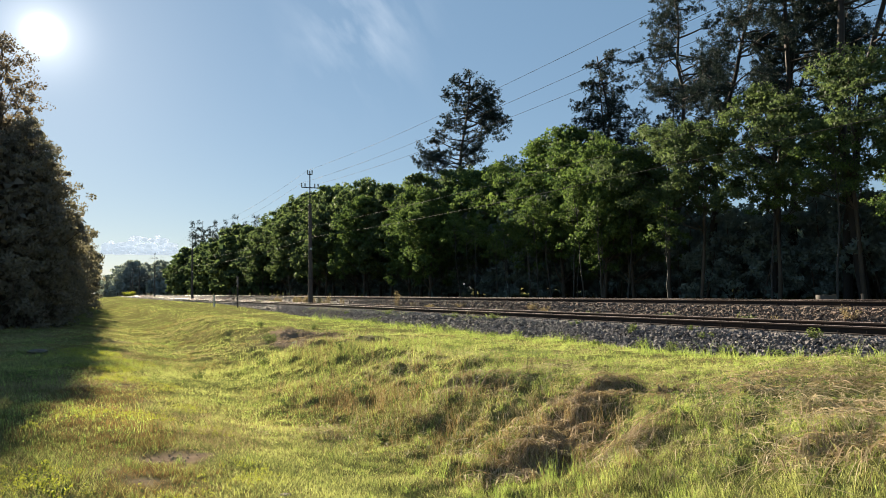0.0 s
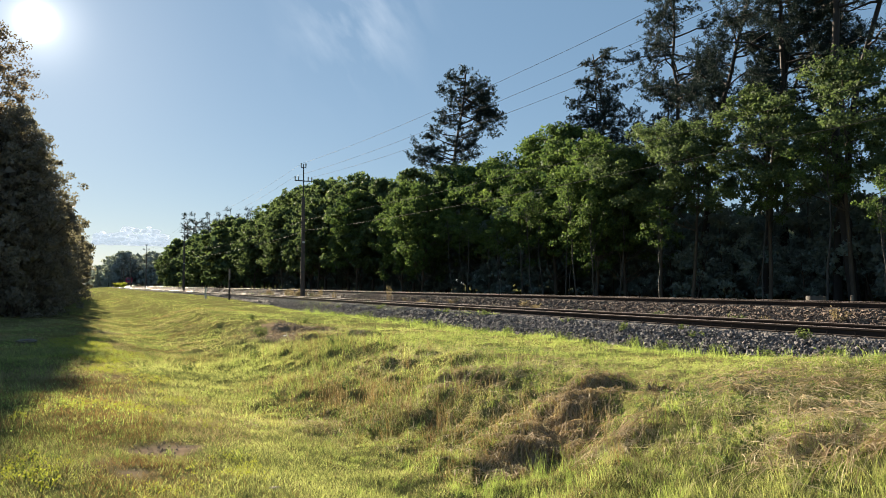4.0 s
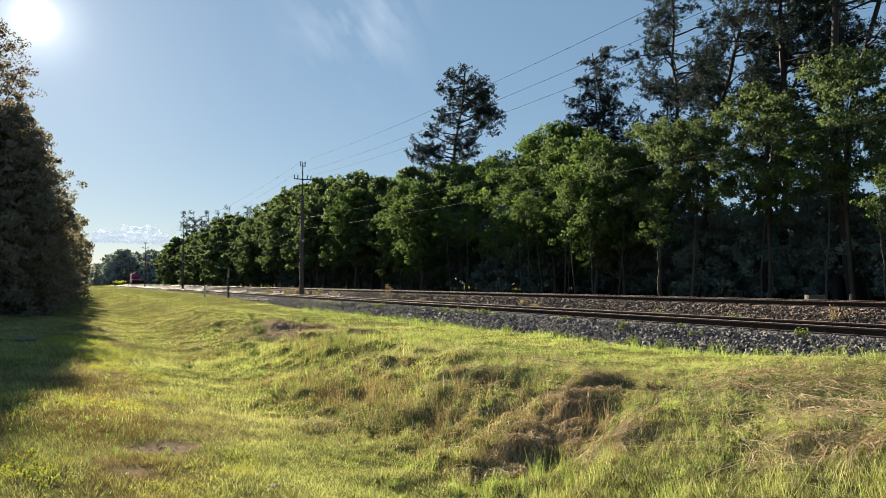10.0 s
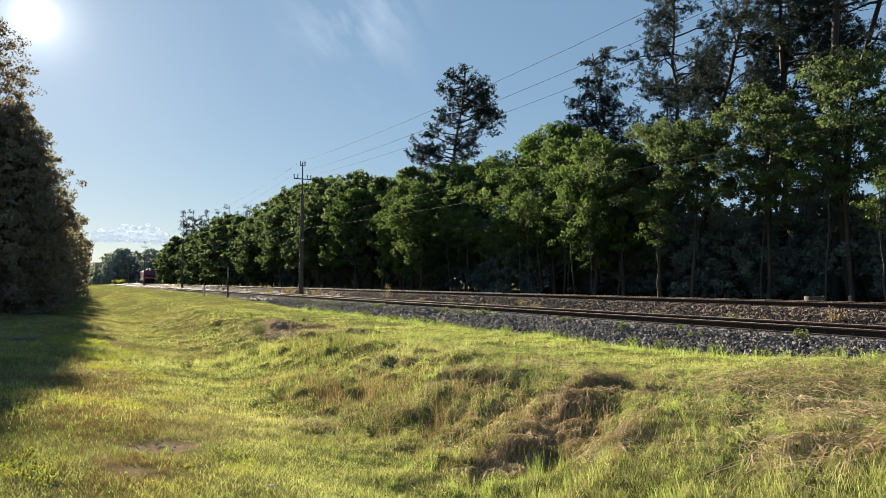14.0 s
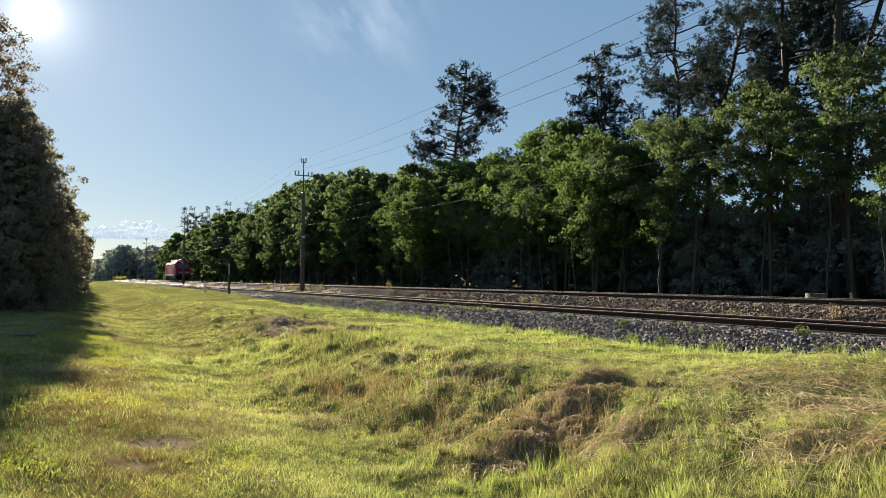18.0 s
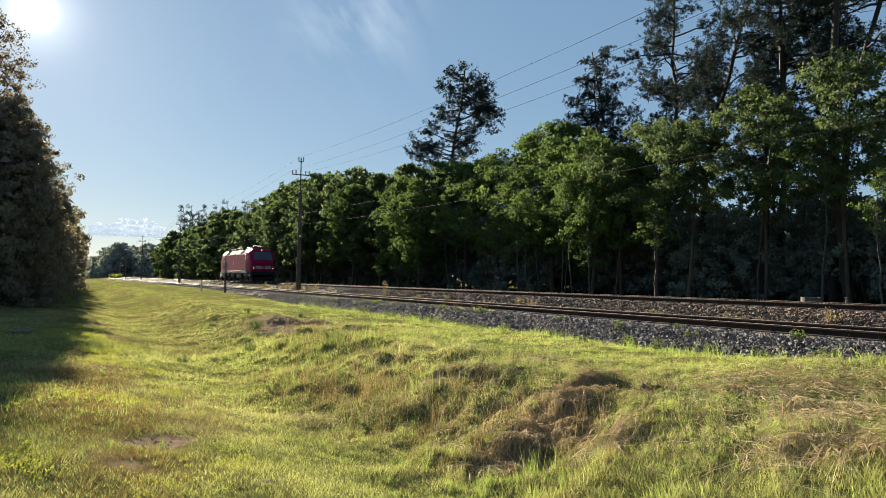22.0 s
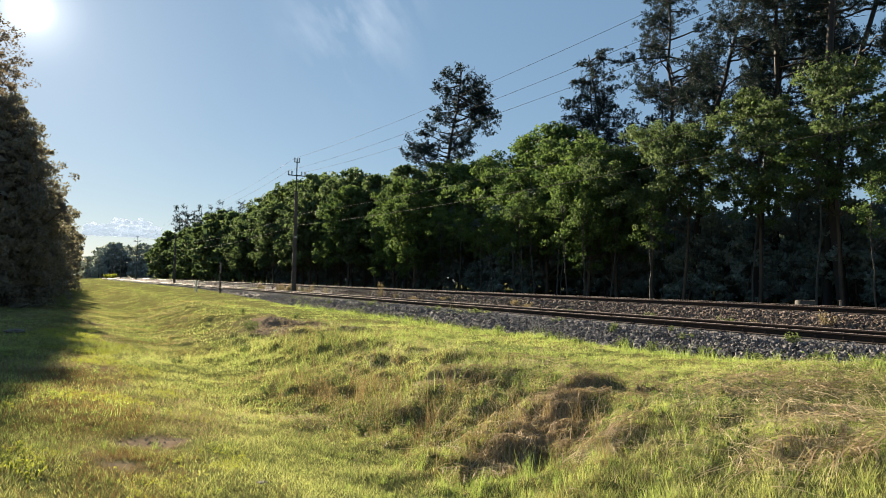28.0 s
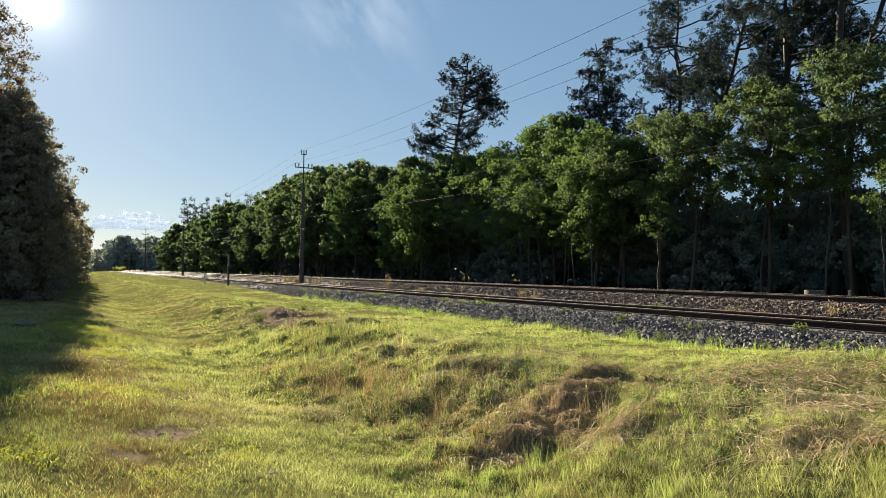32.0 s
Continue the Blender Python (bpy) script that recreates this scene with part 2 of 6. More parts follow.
# Copy of the broad leaf with haze and shade put into the colour.
M_LEAF_MID = leaf_material("haze_shade_leaf", (0.036, 0.060, 0.038), (0.120, 0.160, 0.066), 0.38)


def cloud_material():
    """Vapour: scatters the light from the sun behind it and from the sky around, with a glow added."""
    m = bpy.data.materials.new("cloud_vapour")
    m.use_nodes = True
    nt = m.node_tree
    N, L = nt.nodes.new, nt.links.new
    df, tr, ms = N("ShaderNodeBsdfDiffuse"), N("ShaderNodeBsdfTranslucent"), N("ShaderNodeMixShader")
    df.inputs[0].default_value = tr.inputs[0].default_value = (0.56, 0.57, 0.60, 1)
    nz, tc = N("ShaderNodeTexNoise"), N("ShaderNodeTexCoord")
    nz.inputs["Scale"].default_value = 0.03
    L(tc.outputs["Object"], nz.inputs["Vector"])
    L(nz.outputs[0], ms.inputs[0])
    L(df.outputs[0], ms.inputs[1])
    L(tr.outputs[0], ms.inputs[2])
    # even bluish glow added to brighten the cloud's body
    em, ad = N("ShaderNodeEmission"), N("ShaderNodeAddShader")
    em.inputs[0].default_value, em.inputs[1].default_value = (0.76, 0.89, 1.0, 1), 0.12
    L(ms.outputs[0], ad.inputs[0])
    L(em.outputs[0], ad.inputs[1])
    L(ad.outputs[0], nt.nodes["Material Output"].inputs["Surface"])
    return m


def build_clouds():
    """A low bank of small cumulus far down the line."""
    rng = random.Random(4)
    bm = bmesh.new()
    for k in range(230):
        u = rng.random()
        x = 100 + 260 * u
        crest = 22 + 26 * math.sin(u * 9.5 + .6) ** 2 + 30 * max(0, math.sin(u * 3.3 - .4))
        z = 158 + rng.random() ** 1.3 * crest
        r = rng.uniform(6, 14) * (1 - .35 * (z - 158) / 80)
        made = bmesh.ops.create_icosphere(bm, subdivisions=2, radius=r, matrix=Matrix.Translation((x, 3000 + rng.uniform(-40, 40), z)) @ Matrix.Diagonal((1.35, 1, .8, 1)))["verts"]
        for v in made:
            n = noise.noise(v.co * .11) * 3.0 + noise.noise(v.co * .3) * 1.2
            v.co += v.normal * n
            v.co.z = max(v.co.z, 155 + noise.noise(v.co * .05) * 3)
    me = bpy.data.meshes.new("cloud_bank")
    bm.to_mesh(me)
    bm.free()
    me.materials.append(cloud_material())
    me.polygons.foreach_set("use_smooth", np.full(len(me.polygons), True))
    tagged(new("cloud_bank", me), "low bank of small grey-white cumulus clouds", "cloud", kind="structure")


build_clouds()

# ---- meshes from arrays ----
def mesh_from(name, verts, faces, mats=(), smooth=False):
    """A mesh from an (n, 3) array and an (m, k) array of equal polygons."""
    verts, faces = np.asarray(verts, dtype=np.float32), np.asarray(faces, dtype=np.int32)
    me = bpy.data.meshes.new(name)
    k = faces.shape[1]
    me.vertices.add(len(verts))
    me.vertices.foreach_set("co", verts.ravel())
    me.loops.add(faces.size)
    me.loops.foreach_set("vertex_index", faces.ravel())
    me.polygons.add(len(faces))
    me.polygons.foreach_set("loop_start", np.arange(0, faces.size, k, dtype=np.int32))
    me.polygons.foreach_set("use_smooth", np.full(len(faces), smooth))
    me.update(calc_edges=True)
    for m in mats:
        me.materials.append(m)
    return me


def part(name, bm, mat, parent, label="", smooth=False):
    """Links a bmesh as one mesh object under a thing or a part."""
    me = bm
    if isinstance(bm, bmesh.types.BMesh):
        me = bpy.data.meshes.new(name)
        bm.to_mesh(me)
        bm.free()
        me.materials.append(mat)
        if smooth:
            me.polygons.foreach_set("use_smooth", np.full(len(me.polygons), True))
    ob = new(name, me)
    ob.parent = parent
    if label:
        tagged(ob, label)
    return ob


def thing(name, label, category, place=(0, 0, 0), turn=0.0, group="", kind=""):
    ob = new(name)
    ob.empty_display_size = 0.2
    ob.matrix_basis = pose(*place, 0, 0, turn)
    return tagged(ob, label, category, group, kind)


def box(bm, c, s, bevel=0.0, turn=None):
    """A box of size s at c, its edges bevelled, added to bm."""
    made = bmesh.ops.create_cube(bm, size=1.0)["verts"]
    m = Matrix.LocRotScale(c, turn, s)
    bmesh.ops.transform(bm, matrix=m, verts=made)
    if bevel:
        es = list({e for v in made for e in v.link_edges})
        bmesh.ops.bevel(bm, geom=es, offset=bevel, segments=1, affect="EDGES", profile=0.7)
    return bm


def cyl(bm, a, b, r, r2=None, sides=10):
    """A capped cylinder or cone from a to b."""
    a, b = Vector(a), Vector(b)
    d = b - a
    q = d.to_track_quat("Z", "Y").to_matrix().to_4x4()
    bmesh.ops.create_cone(bm, cap_ends=True, segments=sides, radius1=r, radius2=r if r2 is None else r2, depth=d.length,
                          matrix=Matrix.Translation((a + b) / 2) @ q)
    return bm


def one_box(c, s, bevel=0.01, turn=None):
    return box(bmesh.new(), c, s, bevel, turn)


def one_cyl(a, b, r, r2=None, sides=10):
    return cyl(bmesh.new(), a, b, r, r2, sides)


def tubes(paths, sides=6):
    """Vertices and quads of tapered tubes: each path is a list of (x, y, z, radius)."""
    vs, fs, base = [], [], 0
    ang = np.linspace(0, 2 * math.pi, sides, endpoint=False)
    for path in paths:
        p = np.array(path, dtype=float)
        d = np.gradient(p[:, :3], axis=0)
        d /= np.linalg.norm(d, axis=1, keepdims=True) + 1e-9
        ref = np.where(np.abs(d[:, 2:3]) > 0.9, np.array([[1.0, 0, 0]]), np.array([[0, 0, 1.0]]))
        u = np.cross(d, ref)
        u /= np.linalg.norm(u, axis=1, keepdims=True) + 1e-9
        w = np.cross(d, u)
        ring = p[:, None, :3] + p[:, None, 3:4] * (u[:, None] * np.cos(ang)[None, :, None] + w[:, None] * np.sin(ang)[None, :, None])
        vs.append(ring.reshape(-1, 3))
        n = len(p)
        i, j = np.meshgrid(np.arange(n - 1), np.arange(sides), indexing="ij")
        a, b = i * sides + j, i * sides + (j + 1) % sides
        fs.append(np.stack([a, b, b + sides, a + sides], -1).reshape(-1, 4) + base)
        base += n * sides
    return np.concatenate(vs), np.concatenate(fs)


# ---- the lie of the land ----
BEND_FROM, BEND = 130.0, 11.35e-5
FAR_X, NEAR_X, POLE_X = 21.09, 14.99, 17.6      # centre lines of the tracks and line of the poles
NEAR_Z = -0.352                                  # rail head of the lower track; the upper one is at 0


def bend(y):
    return BEND * np.maximum(np.asarray(y, dtype=float) - BEND_FROM, 0.0) ** 2


def vnoise(x, y, seed=0):
    """Smooth value noise, -1 to 1, on arrays."""
    x, y = np.asarray(x, dtype=float), np.asarray(y, dtype=float)
    xi, yi = np.floor(x), np.floor(y)
    fx, fy = x - xi, y - yi
    fx, fy = fx * fx * (3 - 2 * fx), fy * fy * (3 - 2 * fy)

    def h(a, b):
        s = np.sin(a * 127.1 + b * 311.7 + seed * 74.7) * 43758.5453
        return (s - np.floor(s)) * 2 - 1
    return (h(xi, yi) * (1 - fx) + h(xi + 1, yi) * fx) * (1 - fy) + (h(xi, yi + 1) * (1 - fx) + h(xi + 1, yi + 1) * fx) * fy


PROFILE_X = [-2500, -60, -8, -3, 0, 2.0, 3.2, 4.2, 5.2, 6.3, 7.2, 10, 12.2, 13.4, 16.6, 18.5, 23.6, 25.2, 29, 45, 120, 2500]
PROFILE_Z = [-0.5, -0.7, -1.0, -1.1, -1.15, -1.40, -1.62, -1.53, -1.30, -0.95, -0.90, -0.96, -1.0, -0.98, -0.72, -0.66, -0.6, -0.75, -0.5, -0.2, 0.0, 0.0]


# torn turf on the bank, its broken side towards the path: x, y, half width, height, way of the broken side (degrees)
SCARPS = ((5.75, 10.4, .36, .15, 205), (6.05, 9.5, .5, .06, 215), (6.55, 11.3, .55, .07, 205), (6.97, 7.0, .22, .14, 225), (6.35, 8.0, .42, .055, 250), (5.85, 7.55, .5, .06, 245), (5.3, 7.15, .45, .06, 240),
          (4.75, 6.85, .4, .05, 240), (4.2, 6.75, .26, .07, 235), (5.2, 5.85, .25, .08, 235), (6.2, 4.05, .3, .08, 235), (7.9, 6.4, .5, .05, 230), (7.4, 4.8, .5, .05, 235), (5.8, 3.9, .4, .05, 235),
          (7.45, 10.6, .6, .06, 210), (6.0, 13.0, .6, .06, 200), (3.95, 12.7, .35, .05, 190), (4.0, 10.8, .4, .05, 200), (6.4, 23.6, 1.3, .06, 200), (7.2, 21.9, 1.1, .08, 205), (5.9, 20.4, .9, .05, 205), (7.5, 18.5, .8, .09, 205),
          (7.2, 16.2, .7, .08, 205), (6.6, 14.8, .6, .06, 205), (5.0, 9.0, .35, .05, 215), (4.6, 8.0, .3, .05, 225))


def tussocks(x, y, cell, seed):
    """Rounded sods of turf, one to a cell: 0 between them, up to 1 on top."""
    x, y = x / cell, y / cell
    xi, yi = np.floor(x), np.floor(y)
    best = np.zeros_like(x)
    for dx in (-1, 0, 1):
        for dy in (-1, 0, 1):
            a, b = xi + dx, yi + dy
            r = [np.modf(np.abs(np.sin(a * p + b * q + seed * 7.31) * 43758.5453))[0] for p, q in ((127.1, 311.7), (269.5, 183.3), (419.2, 371.9))]
            d2 = ((x - a - r[0]) ** 2 + (y - b - r[1]) ** 2) / (.35 + .5 * r[2]) ** 2
            best = np.maximum(best, np.clip(1 - d2, 0, 1) ** .6 * (.4 + .6 * r[2]))
    return best


def torn(x, y):
    """How far the torn turf lifts or drops the ground, and how bare it leaves it."""
    rise, bare = np.zeros_like(x), np.zeros_like(x)
    k = (x > 3) & (x < 9.5) & (y > 2.5) & (y < 27)
    x, y = x[k], y[k]
    ex, ey = x + .16 * vnoise(x * 3.1, y * 3.1, 51) + .07 * vnoise(x * 8.3, y * 8.3, 52), y + .16 * vnoise(x * 3.1, y * 3.1, 53) + .07 * vnoise(x * 8.3, y * 8.3, 54)
    up, open_soil = np.zeros_like(x), np.zeros_like(x)
    for cx, cy, wide, a, way in SCARPS:
        c = np.abs(ex - cx) + np.abs(ey - cy) < 2.2 * wide + 1
        ux, uy = math.cos(radians(way)), math.sin(radians(way))
        u, v = (ex[c] - cx) * ux + (ey[c] - cy) * uy, (ex[c] - cx) * uy - (ey[c] - cy) * ux
        side = np.exp(-(v / wide) ** 4)
        up[c] -= a * side * np.tanh(u / .07) * np.exp(-(u / (.26 + .2 * wide)) ** 2)
        open_soil[c] += 5 * a * side * np.exp(-((u - .06) / .10) ** 2)
    rise[k], bare[k] = up, open_soil
    return rise, bare


def mounds(x, y):
    """Swells, slumps and clods of the bank."""
    z = 0.33 * np.exp(-((x - 11.3) / 2.4) ** 2 - ((y - 6.0) / 3.0) ** 2)
    z += 0.20 * np.exp(-((x - 6.0) / 1.7) ** 2 - ((y - 3.4) / 2.0) ** 2)
    # hollow below the slumped ridge that runs down the bank
    off = -(x - 4.2) * .35 + (y - 6.3) * .94
    z -= .16 * np.exp(-((off + .15) / .45) ** 2) * np.clip((x - 3.8) / .6, 0, 1) * np.clip((6.6 - x) / .6, 0, 1)
    # torn edges: the turf stands up behind, the earth has fallen away before it
    z += torn(x, y)[0]
    slope = np.clip(1.25 - np.abs(x - 5.6) / 2.8, 0, 1) * np.clip((y - 3.5) / 2.5, .3, 1)
    flat = np.clip((x - 2.8) / 1.2, .12, 1)
    z += slope * (0.08 * vnoise(x * 1.3, y * 1.1, 3) + 0.05 * vnoise(x * 3.1, y * 2.7, 4) + 0.03 * vnoise(x * 6.5, y * 6.5, 6) + .10 * tussocks(x, y, .55, 1) + .06 * tussocks(x, y, .27, 2) - .06)
    z += (1 - slope) * flat * (.05 * tussocks(x, y, .6, 3) + .02 * vnoise(x * 2.9, y * 2.9, 4) - .02)
    z -= .035 * np.exp(-((x - 1.0) ** 2 + (y - 8.3) ** 2) / .12)
    return z


def land(x, y):
    x, y = np.asarray(x, dtype=float), np.asarray(y, dtype=float)
    s = x - bend(y)
    z = sum(np.interp(s + o, PROFILE_X, PROFILE_Z) for o in (-.5, -.25, 0, .25, .5)) / 5
    near = np.clip(1 - (np.hypot(x, y) - 30) / 30, 0, 1)
    free = 1 - np.clip((s - 12.2), 0, 1) * np.clip(26 - s, 0, 1)
    z = z + near * mounds(x, y) * free
    z = z + .40 * np.clip((y - 40) / 35, 0, 1) * np.clip((s - 9.0) / 3.2, 0, 1) * np.clip((14.2 - s) / 1.2, 0, 1)
    z = z + free * (0.035 * vnoise(x * .45, y * .45, 1) + 0.02 * vnoise(x * 1.2, y * 1.2, 2))
    return z


# bare spots: x, y, half widths, how bare
BARE_BANK = ((6.3, 22.4, 0.9, 2.4, 1.2), (6.4, 23.8, 0.5, 1.2, 0.8), (7.1, 22.4, 0.45, 1.2, 0.8), (6.0, 21.0, 0.35, 0.9, 0.6), (7.4, 18.6, 0.3, 0.5, 0.6), (7.2, 25.6, 0.5, 2.0, 0.9), (7.0, 19.4, 0.3, 0.8, 0.7), (5.7, 10.2, 0.22, 0.25, 0.7), (5.2, 6.75, 0.35, 0.16, 0.6), (4.4, 6.5, 0.3, 0.16, 0.6), (6.85, 6.8, 0.16, 0.14, 0.8),
             (3.35, 10.2, 0.10, 0.9, 0.5), (3.75, 12.8, 0.13, 0.6, 0.55), (3.2, 8.7, 0.10, 0.4, 0.5))
BARE_MEADOW = ((0.96, 8.45, 0.30, 0.26, 1.8), (1.22, 8.58, 0.24, 0.16, 1.3), (1.05, 8.0, 0.14, 0.28, 0.7), (0.42, 7.7, 0.32, 0.26, 0.75), (0.62, 7.25, 0.2, 0.2, 0.6), (1.63, 30.8, 0.22, 1.2, 0.6), (1.0, 15.4, 0.35, 0.6, 0.6), (1.2, 13.4, 0.25, 0.4, 0.55), (0.62, 12.4, 0.3, 0.4, 0.4))


def soil(x, y):
    """How bare the ground is, 0 to 1."""
    w = torn(x, y)[1]
    for cx, cy, rx, ry, a in BARE_BANK + BARE_MEADOW:
        w += a * np.exp(-((x - cx) / rx) ** 2 - ((y - cy) / ry) ** 2)
    return np.clip(w * (1 + 0.6 * vnoise(x * 3, y * 3, 7) + .5 * vnoise(x * 9, y * 9, 8)), 0, 1)


def graded(*stretches):
    return np.concatenate([np.arange(a, b, s) for a, b, s in stretches] + [[stretches[-1][1]]])


def build_ground():
    gx = graded((-2500, -300, 440), (-300, -60, 40), (-60, -12, 4), (-12, -2, .5), (-2, 2.6, .16), (2.6, 9.0, .075), (9.0, 13, .15), (13, 30, .5), (30, 60, 3), (60, 300, 40), (300, 2500, 440))
    gy = graded((-400, -40, 60), (-40, -8, 4), (-8, 2, .5), (2, 5, .15), (5, 14, .075), (14, 25, .14), (25, 45, .3), (45, 120, .75), (120, 600, 8), (600, 2600, 400))
    X, Y = np.meshgrid(gx, gy, indexing="ij")
    Z = land(X, Y)
    n, m = X.shape
    i, j = np.meshgrid(np.arange(n - 1), np.arange(m - 1), indexing="ij")
    a = i * m + j
    f = np.stack([a, a + m, a + m + 1, a + 1], -1).reshape(-1, 4)
    me = mesh_from("ground", np.stack([X, Y, Z], -1).reshape(-1, 3), f, [M_SOIL], smooth=True)
    at = me.attributes.new("soil", "FLOAT", "POINT")
    at.data.foreach_set("value", soil(X, Y).ravel().astype(np.float32))
    return tagged(new("ground", me), "uneven meadow ground with a grassy ditch bank", "ground", kind="structure")


ground = build_ground()


def blades(name, pts, h, width, lean, mat, label, rng, segs=2):
    """Grass: one bent blade at each point, joined into one mesh."""
    n = len(pts)
    ang = rng.uniform(0, 2 * math.pi, n)
    side = np.stack([np.cos(ang), np.sin(ang), np.zeros(n)], 1)
    fa = rng.uniform(0, 2 * math.pi, n)
    fall = np.stack([np.cos(fa), np.sin(fa), np.zeros(n)], 1) * (lean * rng.uniform(0.2, 1.0, n) * h)[:, None]
    up = np.array([[0, 0, 1.0]]) * h[:, None]
    w = width[:, None] * side * 0.5
    if segs == 2:
        mid = pts + up * 0.55 + fall * 0.3
        tip = pts + up * rng.uniform(0.75, 1.0, n)[:, None] + fall
        v = np.stack([pts - w, pts + w, mid + w * 0.8, mid - w * 0.8, tip], 1)
        base = (np.arange(n) * 5)[:, None]
        f = np.stack([base + [0, 1, 2], base + [0, 2, 3], base + [3, 2, 4]], 1).reshape(-1, 3)
    else:
        tip = pts + up + fall
        v = np.stack([pts - w, pts + w, tip], 1)
        f = (np.arange(n) * 3)[:, None] + np.array([[0, 1, 2]])
    ob = new(name, mesh_from(name, v.reshape(-1, 3), f, [mat]))
    return tagged(ob, label, "grass", kind="stuff")


def scatter(rng, n, x0, x1, y0, y1, keep=None):
    x, y = rng.uniform(x0, x1, n), rng.uniform(y0, y1, n)
    if keep is not None:
        k = rng.random(n) < keep(x, y)
        x, y = x[k], y[k]
    return x, y


def ballast_foot(x, y):
    """1 on the meadow, 0 where the tracks' stones lie."""
    s = x - bend(y)
    return np.clip((12.35 + .75 * np.clip((y - 40) / 35, 0, 1) + 0.25 * vnoise(y * .9, x * 0 + 3, 5) - s) / 0.35, 0, 1)


def sunny_side(x, y):
    """Grass grows thick towards the line and thin behind the path."""
    return np.where((x > -.9 - .1 * y) & (y > .47 * x - .4), 1, .25)


def tufts(rng, n, per, x0, x1, y0, y1, spread):
    """Clustered places for blades: x, y, and a size and a mood that a tuft's blades share."""
    x, y = scatter(rng, n, x0, x1, y0, y1, lambda x, y: ballast_foot(x, y) * sunny_side(x, y) * (1 - 1.15 * soil(x, y)) * (0.62 + 0.4 * vnoise(x * .9, y * .9, 11) + .3 * vnoise(x * 3.3, y * 3.3, 10)))
    c = np.maximum(1, rng.poisson(per, len(x)))
    size, mood = np.repeat(rng.gamma(2.4, .42, len(x)), c), np.repeat(rng.random(len(x)), c)
    x, y = np.repeat(x, c), np.repeat(y, c)
    return x + rng.normal(0, spread, len(x)), y + rng.normal(0, spread, len(x)), size, mood


def build_grass():
    rng = np.random.default_rng(5)
    zones = ((42000, 17, -3, 12.6, 2.5, 9.5, .0048, .068, 1, .028), (56000, 9, -5, 12.6, 9.5, 22, .0080, .10, 1, .05), (30000, 7, -8, 12.6, 22, 48, .013, .065, 1, .08),
             (20000, 7, -10, 14.0, 48, 110, .022, .06, 1, .2), (9000, 6, -12, 16, 110, 330, .05, .09, 1, .5))
    for n, per, x0, x1, y0, y1, w, h, segs, spread in zones:
        x, y, size, mood = tufts(rng, n, per, x0, x1, y0, y1, spread)
        lush = 0.5 + 0.5 * vnoise(x * .5, y * .5, 12) - 0.25 * np.clip((x - 6.5) / 1.5, 0, 1)
        hh = h * (0.35 + 0.75 * np.clip(lush, 0, 1.3)) * (0.72 + 0.6 * np.clip((x - 2.8) / 2, 0, 1) * np.clip((9.5 - x) / 3, 0.15, 1)) * size * rng.uniform(0.6, 1.3, len(x))
        dry = mood < np.clip(0.20 + .10 * (x < 2) + 0.08 * np.exp(-((x - 7.0) / 2) ** 2 - ((y - 3.8) / 2.2) ** 2) + .15 * np.exp(-((x - 5.6) / 1.4) ** 2 - ((y - 8) / 3) ** 2) + 0.35 * vnoise(x * .35, y * .35, 13) * (y < 30) + 0.15 * vnoise(x * 2, y * 2, 14) + 0.6 * soil(x, y) + .35 * np.exp(-((x - 6.9) / .9) ** 2 - ((y - 22) / 5) ** 2) - 0.25 * np.exp(-((x - 9.5) / 1.6) ** 2), 0.02, .8)
        red = (mood > .45 - .25 * np.exp(-((x - .2) / 1.0) ** 2)) & (rng.random(len(x)) < np.clip(.9 * vnoise(x * .55 + 3, y * .4, 17) + .15 + .8 * np.exp(-((x - .3) / .9) ** 2 - ((y - 10) / 8) ** 2) + .75 * np.exp(-((x - 4.5) / .8) ** 2 - ((y - 11) / 2.2) ** 2) + .45 * np.exp(-((x - 5.0) / .9) ** 2 - ((y - 7.4) / 1.4) ** 2), 0, .8))
        verge = np.exp(-((x - bend(y) - 11.9) / .55) ** 2)
        fresh = np.abs(mood - .9) < np.clip(.06 + .10 * (x > 5.8) * (y < 9.5) + .08 * vnoise(x * .6, y * .6, 18) + .5 * verge + .22 * np.exp(-((x - 8.4) / 1.3) ** 2) * np.clip((y - 7) / 4, 0, 1) + .4 * np.exp(-((x - 3.9) / 1.0) ** 2 - ((y - 6.2) / .7) ** 2) + .12 * np.exp(-((x - 5.4) / 1.5) ** 2 - ((y - 12) / 4) ** 2), 0, 1)
        hh = hh * (1 + .4 * verge) * (1 - .5 * np.exp(-((x - 5.6) / 1.3) ** 2 - ((y - 7.4) / 1.4) ** 2))
        deep = np.modf(mood * 37.3)[0] < np.clip(.2 + .2 * np.clip((y - 15) / 10, 0, 1) + .4 * vnoise(x * .8, y * .8, 35) + .25 * vnoise(x * 2.2, y * 2.2, 38) + .4 * np.exp(-((x - 5.2) / 1.2) ** 2 - ((y - 8.5) / 2.6) ** 2) - .3 * verge + .12 * np.exp(-((x - .2) / 1.1) ** 2), .05, .75)
        p = np.stack([x, y, land(x, y) - 0.01], 1)
